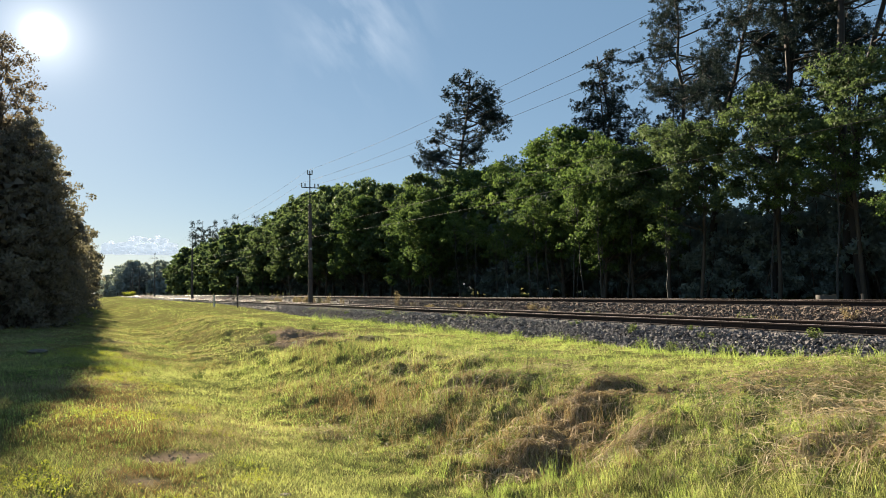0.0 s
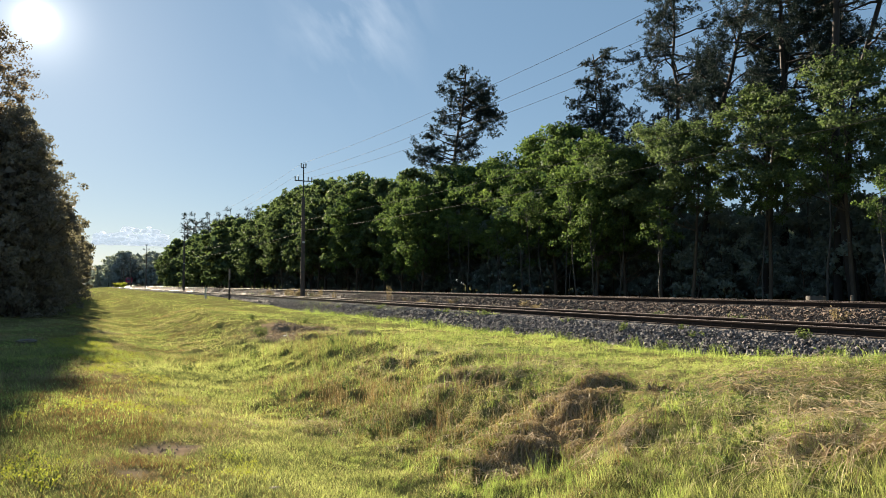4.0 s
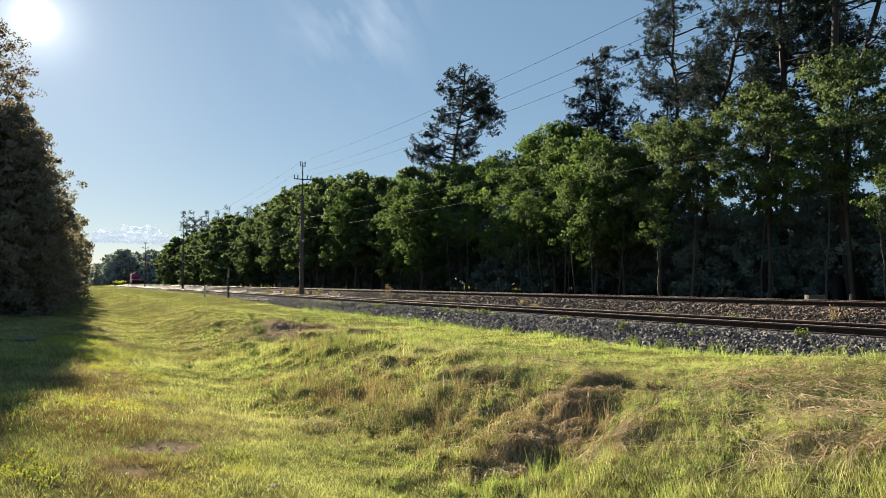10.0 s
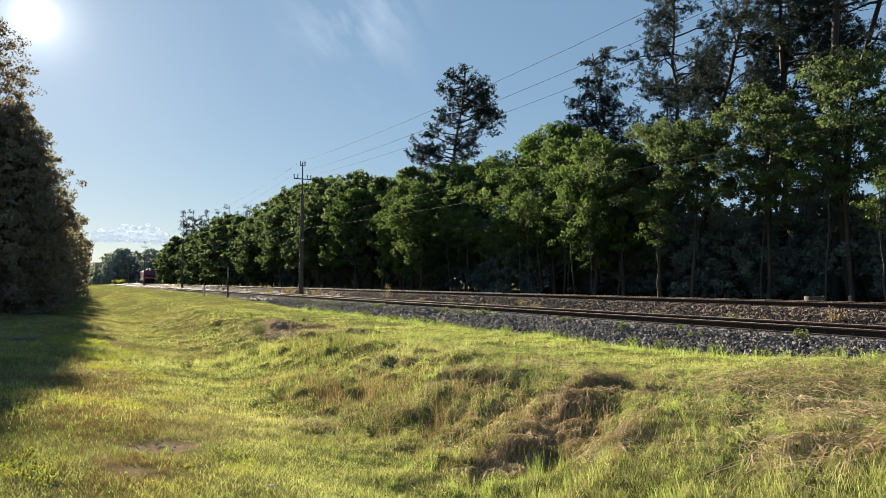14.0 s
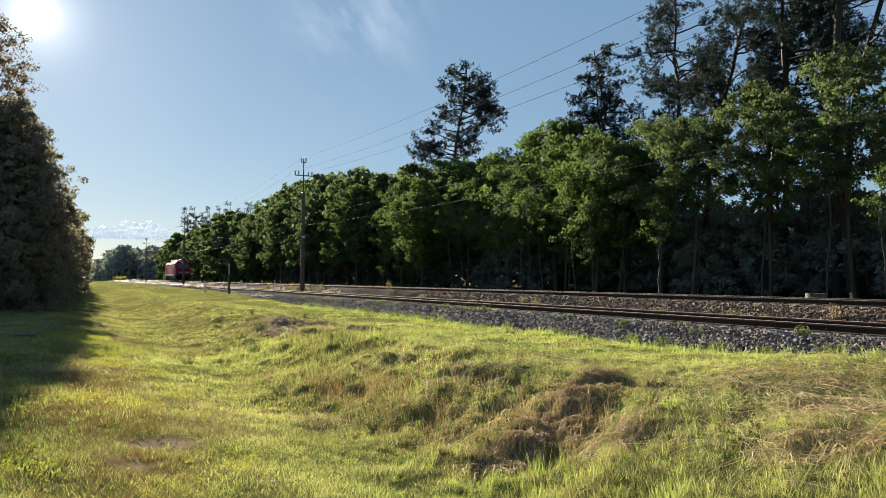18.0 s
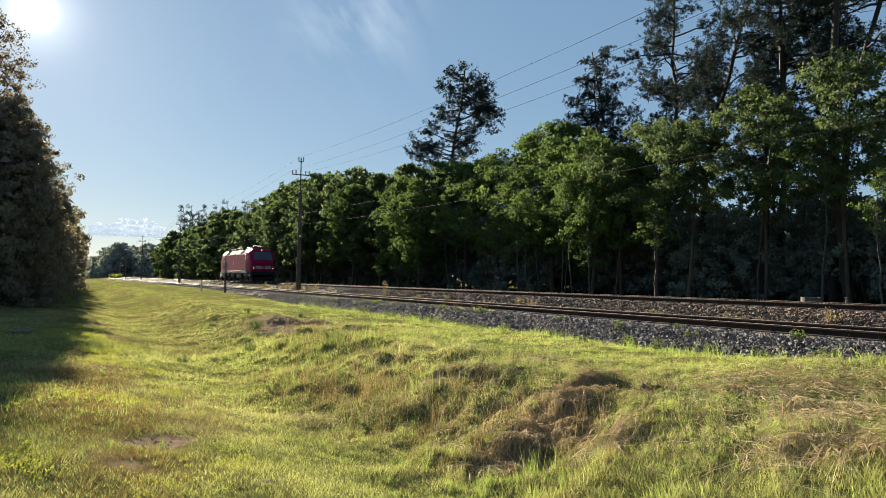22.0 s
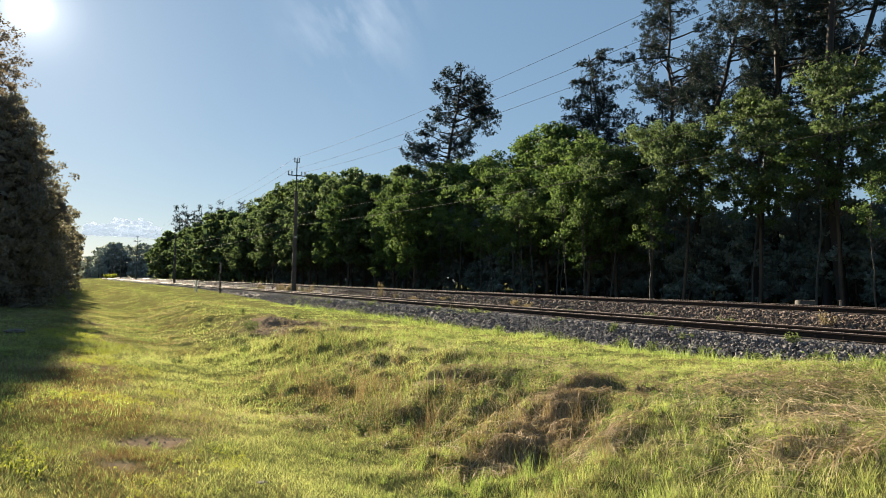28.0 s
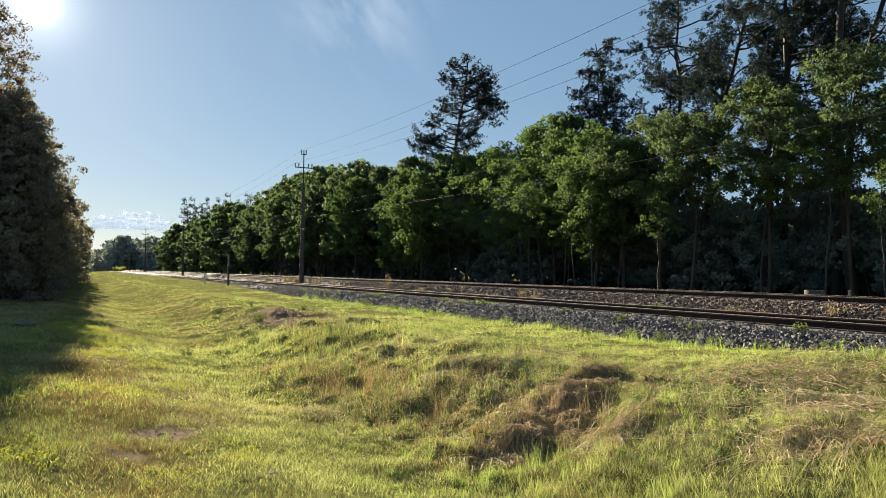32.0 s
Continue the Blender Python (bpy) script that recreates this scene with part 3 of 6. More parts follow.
        for name, k, hs, ws, lean, mat, label in (("fresh_grass", fresh, 1.15, 1.0, 0.6, M_BLADE_GREEN, "fresh bright green grass tufts"), ("grass", ~dry & ~red & ~fresh & ~deep, 1.0, 1.0, 0.75, M_BLADE, "sunlit yellow-green meadow grass in tufts"), ("deep_grass", deep & ~dry & ~red & ~fresh, 1.05, 1.0, 0.7, M_BLADE_DEEP, "deep green darker grass tufts in the meadow"), ("red_grass", red & ~fresh, .9, .8, 1.0, M_STALK, "reddish-brown withered grass among the green"), ("dry_grass", dry & ~red & ~fresh, .9, .8, 1.2, M_BLADE_DRY, "dry straw-coloured grass among the green")):
            blades(name, p[k], hh[k] * hs, np.full(k.sum(), w * ws) * rng.uniform(.7, 1.3, k.sum()), lean, mat, label, rng, segs)
    # lodged grass of last year that lies in pale mats on the level above the bank
    for n, x0, x1, y0, y1, w, l in ((16000, 3.6, 12.2, 2.6, 10, .0042, .18), (12000, 4, 12.2, 10, 20, .0075, .24)):
        x, y = scatter(rng, n, x0, x1, y0, y1, lambda x, y: ballast_foot(x, y) * sunny_side(x, y) * np.clip(2.2 * vnoise(x * .9 + 5, y * .9, 61) + 1.0 * vnoise(x * 2.6, y * 2.6, 62) - .15, 0, 1))
        p = np.stack([x, y, land(x, y) + rng.uniform(.0, .05, len(x))], 1)
        k = rng.random(len(x)) < .5
        for k, mat, name, label in ((k, M_STRAW, "lodged_straw", "pale lodged straw lying in mats in the grass"), (~k, M_HAY, "lodged_hay", "brown lodged grass lying in mats")):
            blades(name, p[k], np.full(k.sum(), l * .28) * rng.uniform(.5, 1.3, k.sum()), np.full(k.sum(), w), 3.4, mat, label, rng, 1)
    # short turf that covers the mown strip and fills in between the tufts
    for n, x0, x1, y0, y1, w, h in ((205000, -2.5, 5.5, 3.5, 11, .0075, .045), (150000, -3, 8, 11, 22, .012, .045), (90000, -6, 9, 22, 45, .015, .05)):
        x, y = scatter(rng, n, x0, x1, y0, y1, lambda x, y: sunny_side(x, y) * (1 - 1.2 * soil(x, y)) * (0.8 + 0.3 * vnoise(x * 1.3, y * 1.3, 15)))
        p = np.stack([x, y, land(x, y) - 0.005], 1)
        hh = h * rng.uniform(.5, 1.5, len(x)) * (1 + .5 * vnoise(x * 2.1, y * 2.1, 16))
        dry = rng.random(len(x)) < np.clip(.30 + .16 * (x < 2) + .6 * vnoise(x * .4, y * .4, 13) + .3 * vnoise(x * 1.7, y * 1.2, 19) + .55 * np.exp(-((x - .75) / .45) ** 2 - ((y - 7.3) / .7) ** 2) + .6 * np.exp(-((x - .3) / .9) ** 2 - ((y - 11) / 8) ** 2) + .3 * np.exp(-((x - 1.0) / .8) ** 2 - ((y - 18) / 7) ** 2), .05, .92)
        deep = ~dry & (rng.random(len(x)) < np.clip(.3 + .7 * vnoise(x * 2.6, y * 2.2, 36) + .35 * vnoise(x * .9, y * .6, 37) + .2 * np.exp(-((x - .2) / 1) ** 2), 0, .9))
        blades("deep_turf", p[deep], hh[deep] * 1.2, np.full(deep.sum(), w), 1.1, M_BLADE_DEEP, "short deep green turf in patches", rng, 1)
        blades("turf", p[~dry & ~deep], hh[~dry & ~deep], np.full((~dry & ~deep).sum(), w), 1.3, M_BLADE, "short trodden green turf", rng, 1)
        brown = dry & (vnoise(x * .7, y * .5, 17) + .6 * np.exp(-((x - .4) / .8) ** 2 - ((y - 9) / 5) ** 2) + .8 * np.exp(-((x - .75) / .45) ** 2 - ((y - 7.3) / .7) ** 2) > .1)
        dry = dry & ~brown
        blades("brown_turf", p[brown], hh[brown], np.full(brown.sum(), w), 1.5, M_STALK, "short withered reddish-brown turf", rng, 1)
        blades("dry_turf", p[dry], hh[dry], np.full(dry.sum(), w), 1.5, M_BLADE_DRY, "short dry yellowed turf", rng, 1)
    # thin turf on the path and behind it
    x, y = scatter(rng, 9000, -7, 9, -6, 3.5)
    p = np.stack([x, y, land(x, y) - .005], 1)
    blades("path_turf", p, .05 * rng.uniform(.5, 1.4, len(x)), np.full(len(x), .02), 1.3, M_BLADE, "short trodden turf on the path", rng, 1)
    # rank green grass along the foot of the ballast
    x, y, size, mood = tufts(rng, 2600, 9, 10.7, 12.7, 5.5, 40, .07)
    k = (mood < np.clip(.55 + .8 * vnoise(x * .8, y * .8, 61), .1, 1)) & (rng.random(len(x)) < ballast_foot(x, y))
    x, y, size = x[k], y[k], size[k]
    blades("verge_grass", np.stack([x, y, land(x, y) - .01], 1), .17 * size * rng.uniform(.5, 1.1, len(x)), np.full(len(x), .0095), .7, M_BLADE_GREEN, "rank fresh green grass at the foot of the ballast", rng, 2)
    # tall brown stalks of last year on the slumped slope
    x, y, size, mood = tufts(rng, 9000, 7, 3.6, 8.2, 4.8, 22, .05)
    k = mood < np.clip(.8 * np.exp(-((x - 4.5) / .8) ** 2 - ((y - 11.2) / 2.0) ** 2) + .45 * np.exp(-((x - 5.2) / 1.0) ** 2 - ((y - 8.0) / 2.0) ** 2) + .15 * np.exp(-((x - 6.8) / 1.2) ** 2 - ((y - 17) / 4) ** 2), 0, 1)
    x, y, size = x[k], y[k], size[k]
    k = rng.random(len(x)) < .5
    blades("pale_stalks", np.stack([x[k] + .02, y[k], land(x[k] + .02, y[k]) - .01], 1), .22 * size[k] * rng.uniform(.6, 1.3, k.sum()), np.full(k.sum(), .0035), .6, M_STRAW, "thin pale dead stalks on the slope", rng, 2)
    # low leafy herbs in patches
    hx, hy = scatter(rng, 3600, 4.3, 9.0, 4.5, 16, lambda x, y: ballast_foot(x, y) * sunny_side(x, y) * np.clip(1.3 * vnoise(x * 1.5, y * 1.3, 31) - .1 - .9 * np.exp(-((x - 4.7) / .9) ** 2 - ((y - 9.6) / 1.6) ** 2) + .6 * np.exp(-((x - 6.2) / .4) ** 2 - ((y - 8.5) / .4) ** 2), 0, 1))
    c = np.stack([hx, hy, land(hx, hy) + rng.uniform(.02, .13, len(hx))], 1)
    herbs = mesh_from("herbs", *leaf_quads(c, 14, .075, .027, rng, long=1.2), [M_WEED])
    tagged(new("herbs", herbs), "low green leafy herbs on the bank", "herbs", kind="stuff")
    hx, hy = scatter(rng, 16000, -1.5, 12, 9, 34, lambda x, y: ballast_foot(x, y) * sunny_side(x, y) * (1 - soil(x, y)) * np.clip(1.2 * vnoise(x * 1.2, y * .9, 41) + .05, 0, 1))
    c = np.stack([hx, hy, land(hx, hy) + rng.uniform(.02, .08, len(hx))], 1)
    for k, mat, name, label in ((rng.random(len(hx)) < .5, M_BLADE_GREEN, "meadow_herbs", "bright green leafy herbs in the meadow"), (rng.random(len(hx)) < .35, M_WEED, "dark_herbs", "darker green leafy herbs in the meadow")):
        herbs = mesh_from(name, *leaf_quads(c[k], 10, .10, .024, rng, long=1.3, three=True), [mat])
        tagged(new(name, herbs), label, "herbs", kind="stuff")
    hx, hy = scatter(rng, 9500, -.9, 1.9, 6.0, 27, lambda x, y: sunny_side(x, y) * np.clip(1.2 * vnoise(x * 1.1, y * .8, 33) - .15 + .8 * np.exp(-((x + .1) / .35) ** 2 - ((y - 7.4) / .8) ** 2) + .7 * np.exp(-((x - .9) / .7) ** 2 - ((y - 19) / 6) ** 2), 0, 1))
    c = np.stack([hx, hy, land(hx, hy) + rng.uniform(.02, .06, len(hx))], 1)
    herbs = mesh_from("yellow_herbs", *leaf_quads(c, 12, .06, .016, rng, long=1.3), [M_YELLOW])
    tagged(new("yellow_herbs", herbs), "small yellow-green herbs in the mown grass", "herbs", kind="stuff")
    blades("dry_stalks", np.stack([x, y, land(x, y) - .01], 1), .21 * size * rng.uniform(.6, 1.3, len(x)), np.full(len(x), .0042), .7, M_STALK, "tall brown dead stalks on the slope", rng, 2)

# ---- trees ----
def leaf_quads(centres, count, spread, size, rng, flat=0.0, long=1.0, three=False):
    """Leaves as small bent quads round the centres of the twigs."""
    c = np.repeat(np.asarray(centres), count, axis=0)
    n = len(c)
    d = rng.normal(0, 1, (n, 3))
    d *= (rng.random(n) ** 0.5 / (np.linalg.norm(d, axis=1) + 1e-9))[:, None] * spread * np.repeat(rng.uniform(.55, 1.35, len(centres)), count)[:, None]
    d[:, 2] *= 0.7
    p = c + d
    a = rng.normal(0, 1, (n, 3))
    a[:, 2] *= 1 - flat
    a /= np.linalg.norm(a, axis=1, keepdims=True) + 1e-9
    b = np.cross(a, rng.normal(0, 1, (n, 3)))
    b /= np.linalg.norm(b, axis=1, keepdims=True) + 1e-9
    s = (size * rng.uniform(0.6, 1.3, n))[:, None]
    a, b = a * s * 0.5 * long, b * s * 0.5 / long
    if three:
        v = np.stack([p - a, p - b + a * .4, p + b * 1.1 + a * .6], 1).reshape(-1, 3)
        return v, np.arange(n * 3).reshape(-1, 3)
    v = np.stack([p - a, p - b * 0.9, p + a, p + b * 0.9], 1).reshape(-1, 3)
    return v, np.arange(n * 4).reshape(-1, 4)


build_grass()


def wander(a, b, r0, r1, rng, bow=0.15, n=6):
    """A crooked tapering limb from a to b."""
    a, b = np.array(a, float), np.array(b, float)
    t = np.linspace(0, 1, n)[:, None]
    length = np.linalg.norm(b - a)
    off = np.cumsum(rng.normal(0, bow * length / n, (n, 3)), 0) * np.sin(t * math.pi)
    return np.concatenate([a + (b - a) * t + off, r0 + (r1 - r0) * t], 1)


def tree_from(name, label, limbs, crown, bark, leaf, sides=5):
    """One tree: trunk with limbs, and the crown of leaves."""
    ob = thing(name, label, "tree")
    part("trunk", mesh_from("trunk", *tubes(limbs, sides), [bark], True), None, ob)
    part("crown", mesh_from("crown", *crown, [leaf]), None, ob)
    ob.location = (0, 0, -500)
    return ob


def broad_tree(seed, height, width, base, leaves, size, label, leaf=None, bark=None, clumps=90, name="broadleaf_tree", airy=1.0, stem=1.0, three=False, step=5, light_block=True):
    """A broad-leaved tree: limbs that end in flat boughs, each bough a spray of leafy twigs, with dark gaps between them."""
    rng = np.random.default_rng(seed)
    top = np.array([rng.normal(0, .3), rng.normal(0, .3), height * 0.95])
    trunk = wander((0, 0, -0.3), top, (height * 0.011 + .03) * stem, 0.02, rng, 0.08, 9)
    limbs, tw = [trunk], []
    boughs = max(12, clumps // 4)
    for k in range(boughs):
        u = ((k + rng.random()) / boughs) ** .85
        z = base + (height * .97 - base) * u
        a = k * 2.39996 + rng.uniform(-.6, .6)
        shape = math.sqrt(max(0.03, 1 - (1.9 * (u - .42)) ** 2)) if u > .42 else 0.72 + .28 * u / .42
        bulge = 1 + .25 * math.sin(3 * a + seed) * math.cos(4 * u * 3 + seed)
        r = width * .5 * shape * bulge * (rng.uniform(.72, .98) if rng.random() < .78 else rng.uniform(.2, .6))
        c = np.array([math.cos(a) * r, math.sin(a) * r, z])
        br = width * rng.uniform(.12, .21) * (1.1 - .25 * u)
        for _ in range(6):
            d = rng.normal(0, 1, 3)
            d /= np.linalg.norm(d)
            tw.append(c + d * [br, br, br * .62] * rng.random() ** .4 + [0, 0, -.10 * br])
        tw.append(c + [math.cos(a) * br, math.sin(a) * br, -.15 * br])
        if k % max(1, step // 5) == 0:
            i = min(7, int(max(0, (z - .45 * r) / height * 8)))
            limbs.append(wander(trunk[i, :3], c, trunk[i, 3] * .4, .012, rng, .2, 5))
    tw = np.array(tw)
    crown = leaf_quads(tw, max(1, leaves // len(tw)), (width * .042 + .16) * airy, size * (1.25 if three else 1), rng, three=three)
    if three and light_block:
        # oversized inner leaves added to block the light through the crown
        n = max(60, leaves // 45)
        d = rng.normal(0, 1, (n, 3))
        d *= (rng.random(n) ** .4 / np.linalg.norm(d, axis=1))[:, None]
        inner = d * [width * .30, width * .30, (height - base) * .40] + [0, 0, base + (height - base) * .46]
        v, f = leaf_quads(inner, 2, .25, max(size * 3.2, .42), rng, three=True)
        crown = (np.concatenate([crown[0], v]), np.concatenate([crown[1], f + len(crown[0])]))
    return tree_from(name, label, limbs, crown, bark or M_BARK, leaf or M_LEAF)


def needles(spots, ways, count, length, width, rng):
    """Brushes of thin needles: each spot bears a tuft that points along its way."""
    c, d = np.repeat(spots, count, axis=0), np.repeat(ways, count, axis=0)
    n = len(c)
    r = rng.normal(0, 1, (n, 3))
    d = d * .7 + r / (np.linalg.norm(r, axis=1, keepdims=True) + 1e-9)
    d /= np.linalg.norm(d, axis=1, keepdims=True) + 1e-9
    side = np.cross(d, rng.normal(0, 1, (n, 3)))
    side *= (width * rng.uniform(.6, 1.3, n) / (np.linalg.norm(side, axis=1) + 1e-9))[:, None]
    base = c + rng.normal(0, length * .25, (n, 3))
    tip = base + d * (length * rng.uniform(.6, 1.3, n))[:, None]
    return np.stack([base - side, base + side, tip], 1).reshape(-1, 3), np.arange(n * 3).reshape(-1, 3)


def pine_tree(seed, height, width, base, label, lean=0.0, ends=None, leaves=42000, thick=.26, boughs=31, needle=.19, bare=7, twig=1.0, rise=(-.1, .35)):
    """A tall Scots pine: bare trunk, crooked boughs, twigs with brushes of needles. ends: the tips of its boughs, if they are known."""
    rng = np.random.default_rng(seed)
    top = np.array([lean * height, rng.normal(0, .4), height])
    trunk = wander((0, 0, -0.3), top, thick, 0.05, rng, 0.07 if ends else .13, 12)
    limbs, spots, ways = [trunk], [], []
    if ends is None:
        ends = []
        for k in range(boughs):
            u = (k + rng.uniform(0, 1)) / boughs
            a = k * 2.4 + rng.uniform(-.7, .7)
            length = width * 0.5 * (1.05 - 0.72 * u ** 1.8) * rng.uniform(.35, 1.2)
            z = base + (height - base) * u
            c = trunk[min(11, int(z / height * 11.5)), :2]
            ends.append((c[0] + math.cos(a) * length, c[1] + math.sin(a) * length, z + length * rng.uniform(-.45, .3)))
    for end in ends:
        end = np.array(end, float)
        out = np.hypot(end[0], end[1])
        zr = max(base * .9, min(height * .97, end[2] - (-.35 if out > 4.4 and end[2] < height * .84 else rng.uniform(*rise)) * out))
        t = zr / height * 11
        i = min(10, int(t))
        root = trunk[i, :3] + (trunk[i + 1, :3] - trunk[i, :3]) * (t - i)
        limb = wander(root, end, 0.075, 0.02, rng, .25, 8)
        limbs.append(limb)
        length = np.linalg.norm(end - root)
        full = twig == 1.0
        for _ in range(int(5 + length * 3.2) if full else int(7 + length * 5.0)):
            f = rng.uniform(.30 if full else .45, 1.0) ** .8 * 6.99
            j = int(f)
            p = limb[j, :3] + (limb[j + 1, :3] - limb[j, :3]) * (f - j)
            go = (end - root) / (length + .01) * .4 + rng.normal(0, .7, 3) * [1, 1, .8] + [0, 0, .08]
            go /= np.linalg.norm(go)
            tip = p + go * rng.uniform(.4, 1.35) * twig
            if rng.random() < .4:
                limbs.append(wander(p, tip, .016, .006, rng, .2, 3))
            for q in rng.uniform(.35, 1.05, 9 if full else 6):
                spots.append(p + (tip - p) * q + rng.normal(0, .12 if full else .10 * twig, 3))
                ways.append(go)
    for k in range(bare):
        z = base * rng.uniform(.55, 1.0)
        idx = min(11, int(z / height * 11.5))
        a = rng.uniform(0, 6.28)
        limbs.append(wander(trunk[idx, :3], trunk[idx, :3] + [math.cos(a) * 1.6, math.sin(a) * 1.6, -.2], .035, .008, rng, .3, 4))
    crown = needles(np.array(spots), np.array(ways), max(1, leaves // len(spots)), needle, needle * .13, rng)
    return tree_from("pine_tree", label, limbs, crown, M_BARK_PINE, M_NEEDLE, 4)


def plant(tree, x, y, turn, size=1.0, tall=1.0, group=""):
    """A copy of a tree on the ground at x, y."""
    z = float(land(np.array([x]), np.array([y]))[0])
    c = copy_thing(tree, Matrix.LocRotScale((x, y, z), Euler((0, 0, radians(turn))), (size, size, size * tall)))
    if group:
        c["group"] = group
    return c


EDGE_Y = [0, 18, 28, 38, 45, 54, 61, 66, 81, 92, 115, 132, 147, 243, 274, 300]
EDGE_TOP = [9.0, 9.6, 10.4, 11.0, 11.3, 11.2, 11.7, 12.6, 13.7, 14.3, 14.2, 13.7, 14.2, 14.6, 13.2, 13.0]


def edge_top(y):
    """Height of the broad-leaved edge of the forest along the line."""
    return float(np.interp(y, EDGE_Y, EDGE_TOP)) + 0.5


def build_trees():
    rng = random.Random(11)
    OAK = "broad-leaved tree with dense green crown at the forest edge"
    front = [broad_tree(s, 10.5, w, b, 19000, .132, OAK, clumps=190, three=True) for s, w, b in ((1, 6.0, 2.6), (2, 6.8, 3.2), (3, 5.6, 2.0))]
    mid = [broad_tree(s, 10.5, w, b, 7600, .235, OAK, clumps=160, leaf=M_LEAF_MID, three=True) for s, w, b in ((31, 6.2, 2.2), (32, 6.8, 2.6))]
    # the high trees take the duller leaf in place of shade from their neighbours
    high = [broad_tree(s, 10.5, w, b, 19000, .11, OAK, clumps=130, bark=M_BARK, leaf=M_LEAF_MID, stem=.75, three=True, light_block=False) for s, w, b in ((14, 6.2, 5.1), (15, 6.8, 5.7), (16, 6.2, 4.7))]
    back = [broad_tree(s, 11.0, 6.4, 1.6, 1900, .56, "shaded broad-leaved tree inside the forest", leaf=M_LEAF_HAZE_LIFT, clumps=70, three=True, step=12) for s in (5, 6)]
    far = [broad_tree(s, 12.0, 7.5, .8, 1600, .64, "distant broad-leaved tree of the forest edge", clumps=80, leaf=M_LEAF_MID, three=True, step=16) for s in (7, 8)]
    shrub = [broad_tree(s, 3.6, 3.6, .1, 1100, .27, "dark leafy shrub in the forest's undergrowth", leaf=M_LEAF_HAZE_LIFT, clumps=45, three=True, step=22, name="shrub", light_block=False) for s in (9, 10)]
    thicket = [broad_tree(s, 3.8, 3.8, .1, 2200, .15, "dark leafy thicket in the forest's undergrowth", leaf=M_LEAF_HAZE_LIFT, clumps=60, three=True, step=16, name="shrub", light_block=False) for s in (91, 92)]
    low_tree = [broad_tree(s, 6.4, 5.0, .8, 5200, .17, "low shaded broad-leaved tree under the pines", leaf=M_LEAF_HAZE_LIFT, clumps=80, three=True, step=12, light_block=False) for s in (93, 94)]
    sapling = [broad_tree(s, h, 2.6, b, 2200, .10, "slender young tree with a pale bare stem", clumps=40, name="young_tree", bark=M_BARK_PALE, stem=.5) for s, h, b in ((81, 7.5, 5.0), (82, 6.5, 3.6), (83, 8.2, 5.6))]
    PINE = "tall Scots pine with a bare trunk"
    pines = [pine_tree(20 + k, 24, w, b, PINE, l) for k, (w, b, l) in enumerate(((7.5, 12.5, .02), (6.5, 11.5, -.05), (8.5, 13.5, .06), (7.0, 11.0, .0)))]
    sparse = [pine_tree(35, 24, 6.0, 13.5, PINE, .03, leaves=24000, boughs=15)]
    slim = [pine_tree(27 + k, 24, 9.0, 6, "distant Scots pine above the forest edge", 0, leaves=7600, boughs=22, needle=.42) for k in (0, 1)]
    lone = pine_tree(41, 23.6, 11, 13.2, "lone tall Scots pine above the broad-leaved trees", .085, leaves=88000, thick=.34, twig=.9, rise=(.25, .7), needle=.17, ends=[
        (-4.15, 0.5, 14.9), (-3.45, -0.8, 15.8), (-2.25, 0.9, 16.9), (-1.45, -0.6, 17.5), (-2.65, 1.0, 13.9), (-1.25, -1.2, 14.3), (-1.85, 0.2, 15.7), (-0.95, 0.8, 18.7), (-0.65, -0.7, 19.2), (0.00, 1.0, 18.2),
        (-0.65, 0.4, 22.2), (0.05, -0.8, 23.0), (0.70, 0.7, 23.6), (1.90, -0.4, 23.8), (2.75, 0.6, 23.1), (4.05, -0.3, 22.6), (4.55, 0.3, 21.6), (3.15, -0.8, 21.5), (0.50, 1.0, 21.8), (0.05, -0.7, 21.0),
        (4.65, 0.4, 20.2), (5.85, -0.2, 18.7), (5.05, 0.6, 19.0), (3.65, -0.6, 19.2), (4.85, 0.2, 17.1), (4.25, -0.4, 17.9), (2.35, 1.0, 20.4), (1.95, 0.8, 16.9), (2.95, -0.5, 16.5), (3.15, 0.5, 14.9), (2.15, -0.9, 15.4),
        (1.15, 1.1, 16.2), (0.70, -0.8, 13.9), (1.50, -1.2, 17.4), (-3.05, 0.3, 15.2), (1.20, 0.0, 22.6), (2.05, 0.3, 22.5),
        (0.30, 0.6, 16.4), (0.90, -0.6, 15.7), (1.10, 0.8, 18.7), (0.40, -0.8, 19.7), (1.70, 0.4, 19.5), (2.00, -0.7, 20.9), (2.45, 0.5, 21.9), (1.20, 1.0, 20.7), (3.45, 0.3, 22.2), (3.85, -0.5, 20.8), (3.05, 0.5, 20.1),
        (3.0, -.8, 15.8), (2.2, .6, 14.6), (1.4, -.4, 15.0), (3.4, .7, 17.6), (5.6, 0, 18.4), (5.0, -.5, 18.9), (4.4, .6, 19.9), (-1.4, .4, 15.2), (-2.6, -.5, 15.0), (4.6, .4, 22.1), (5.0, -.2, 21.2)])
    # edge of the forest beside the upper track; where old pines stand among it, it is high, thin and open below
    y = 9.0
    while y < 128:
        x = 31.9 + rng.uniform(-1.0, 1.2)
        thin = math.atan2(x, y) > radians(45.5)
        if not thin:
            x = (35.8 if 43 < y < 68 else 32.9) + rng.uniform(-.9, .8)
        plant(rng.choice(high if thin else front if y < 62 else mid), x, y, rng.uniform(0, 360), (edge_top(y) * x / 30.5 + rng.uniform(-1.6, .8) - (-.4 if thin else .9 if y < 43 else .2 if y < 56 else 1.5 if y < 68 else .1)) / 10.5, group="forest edge")
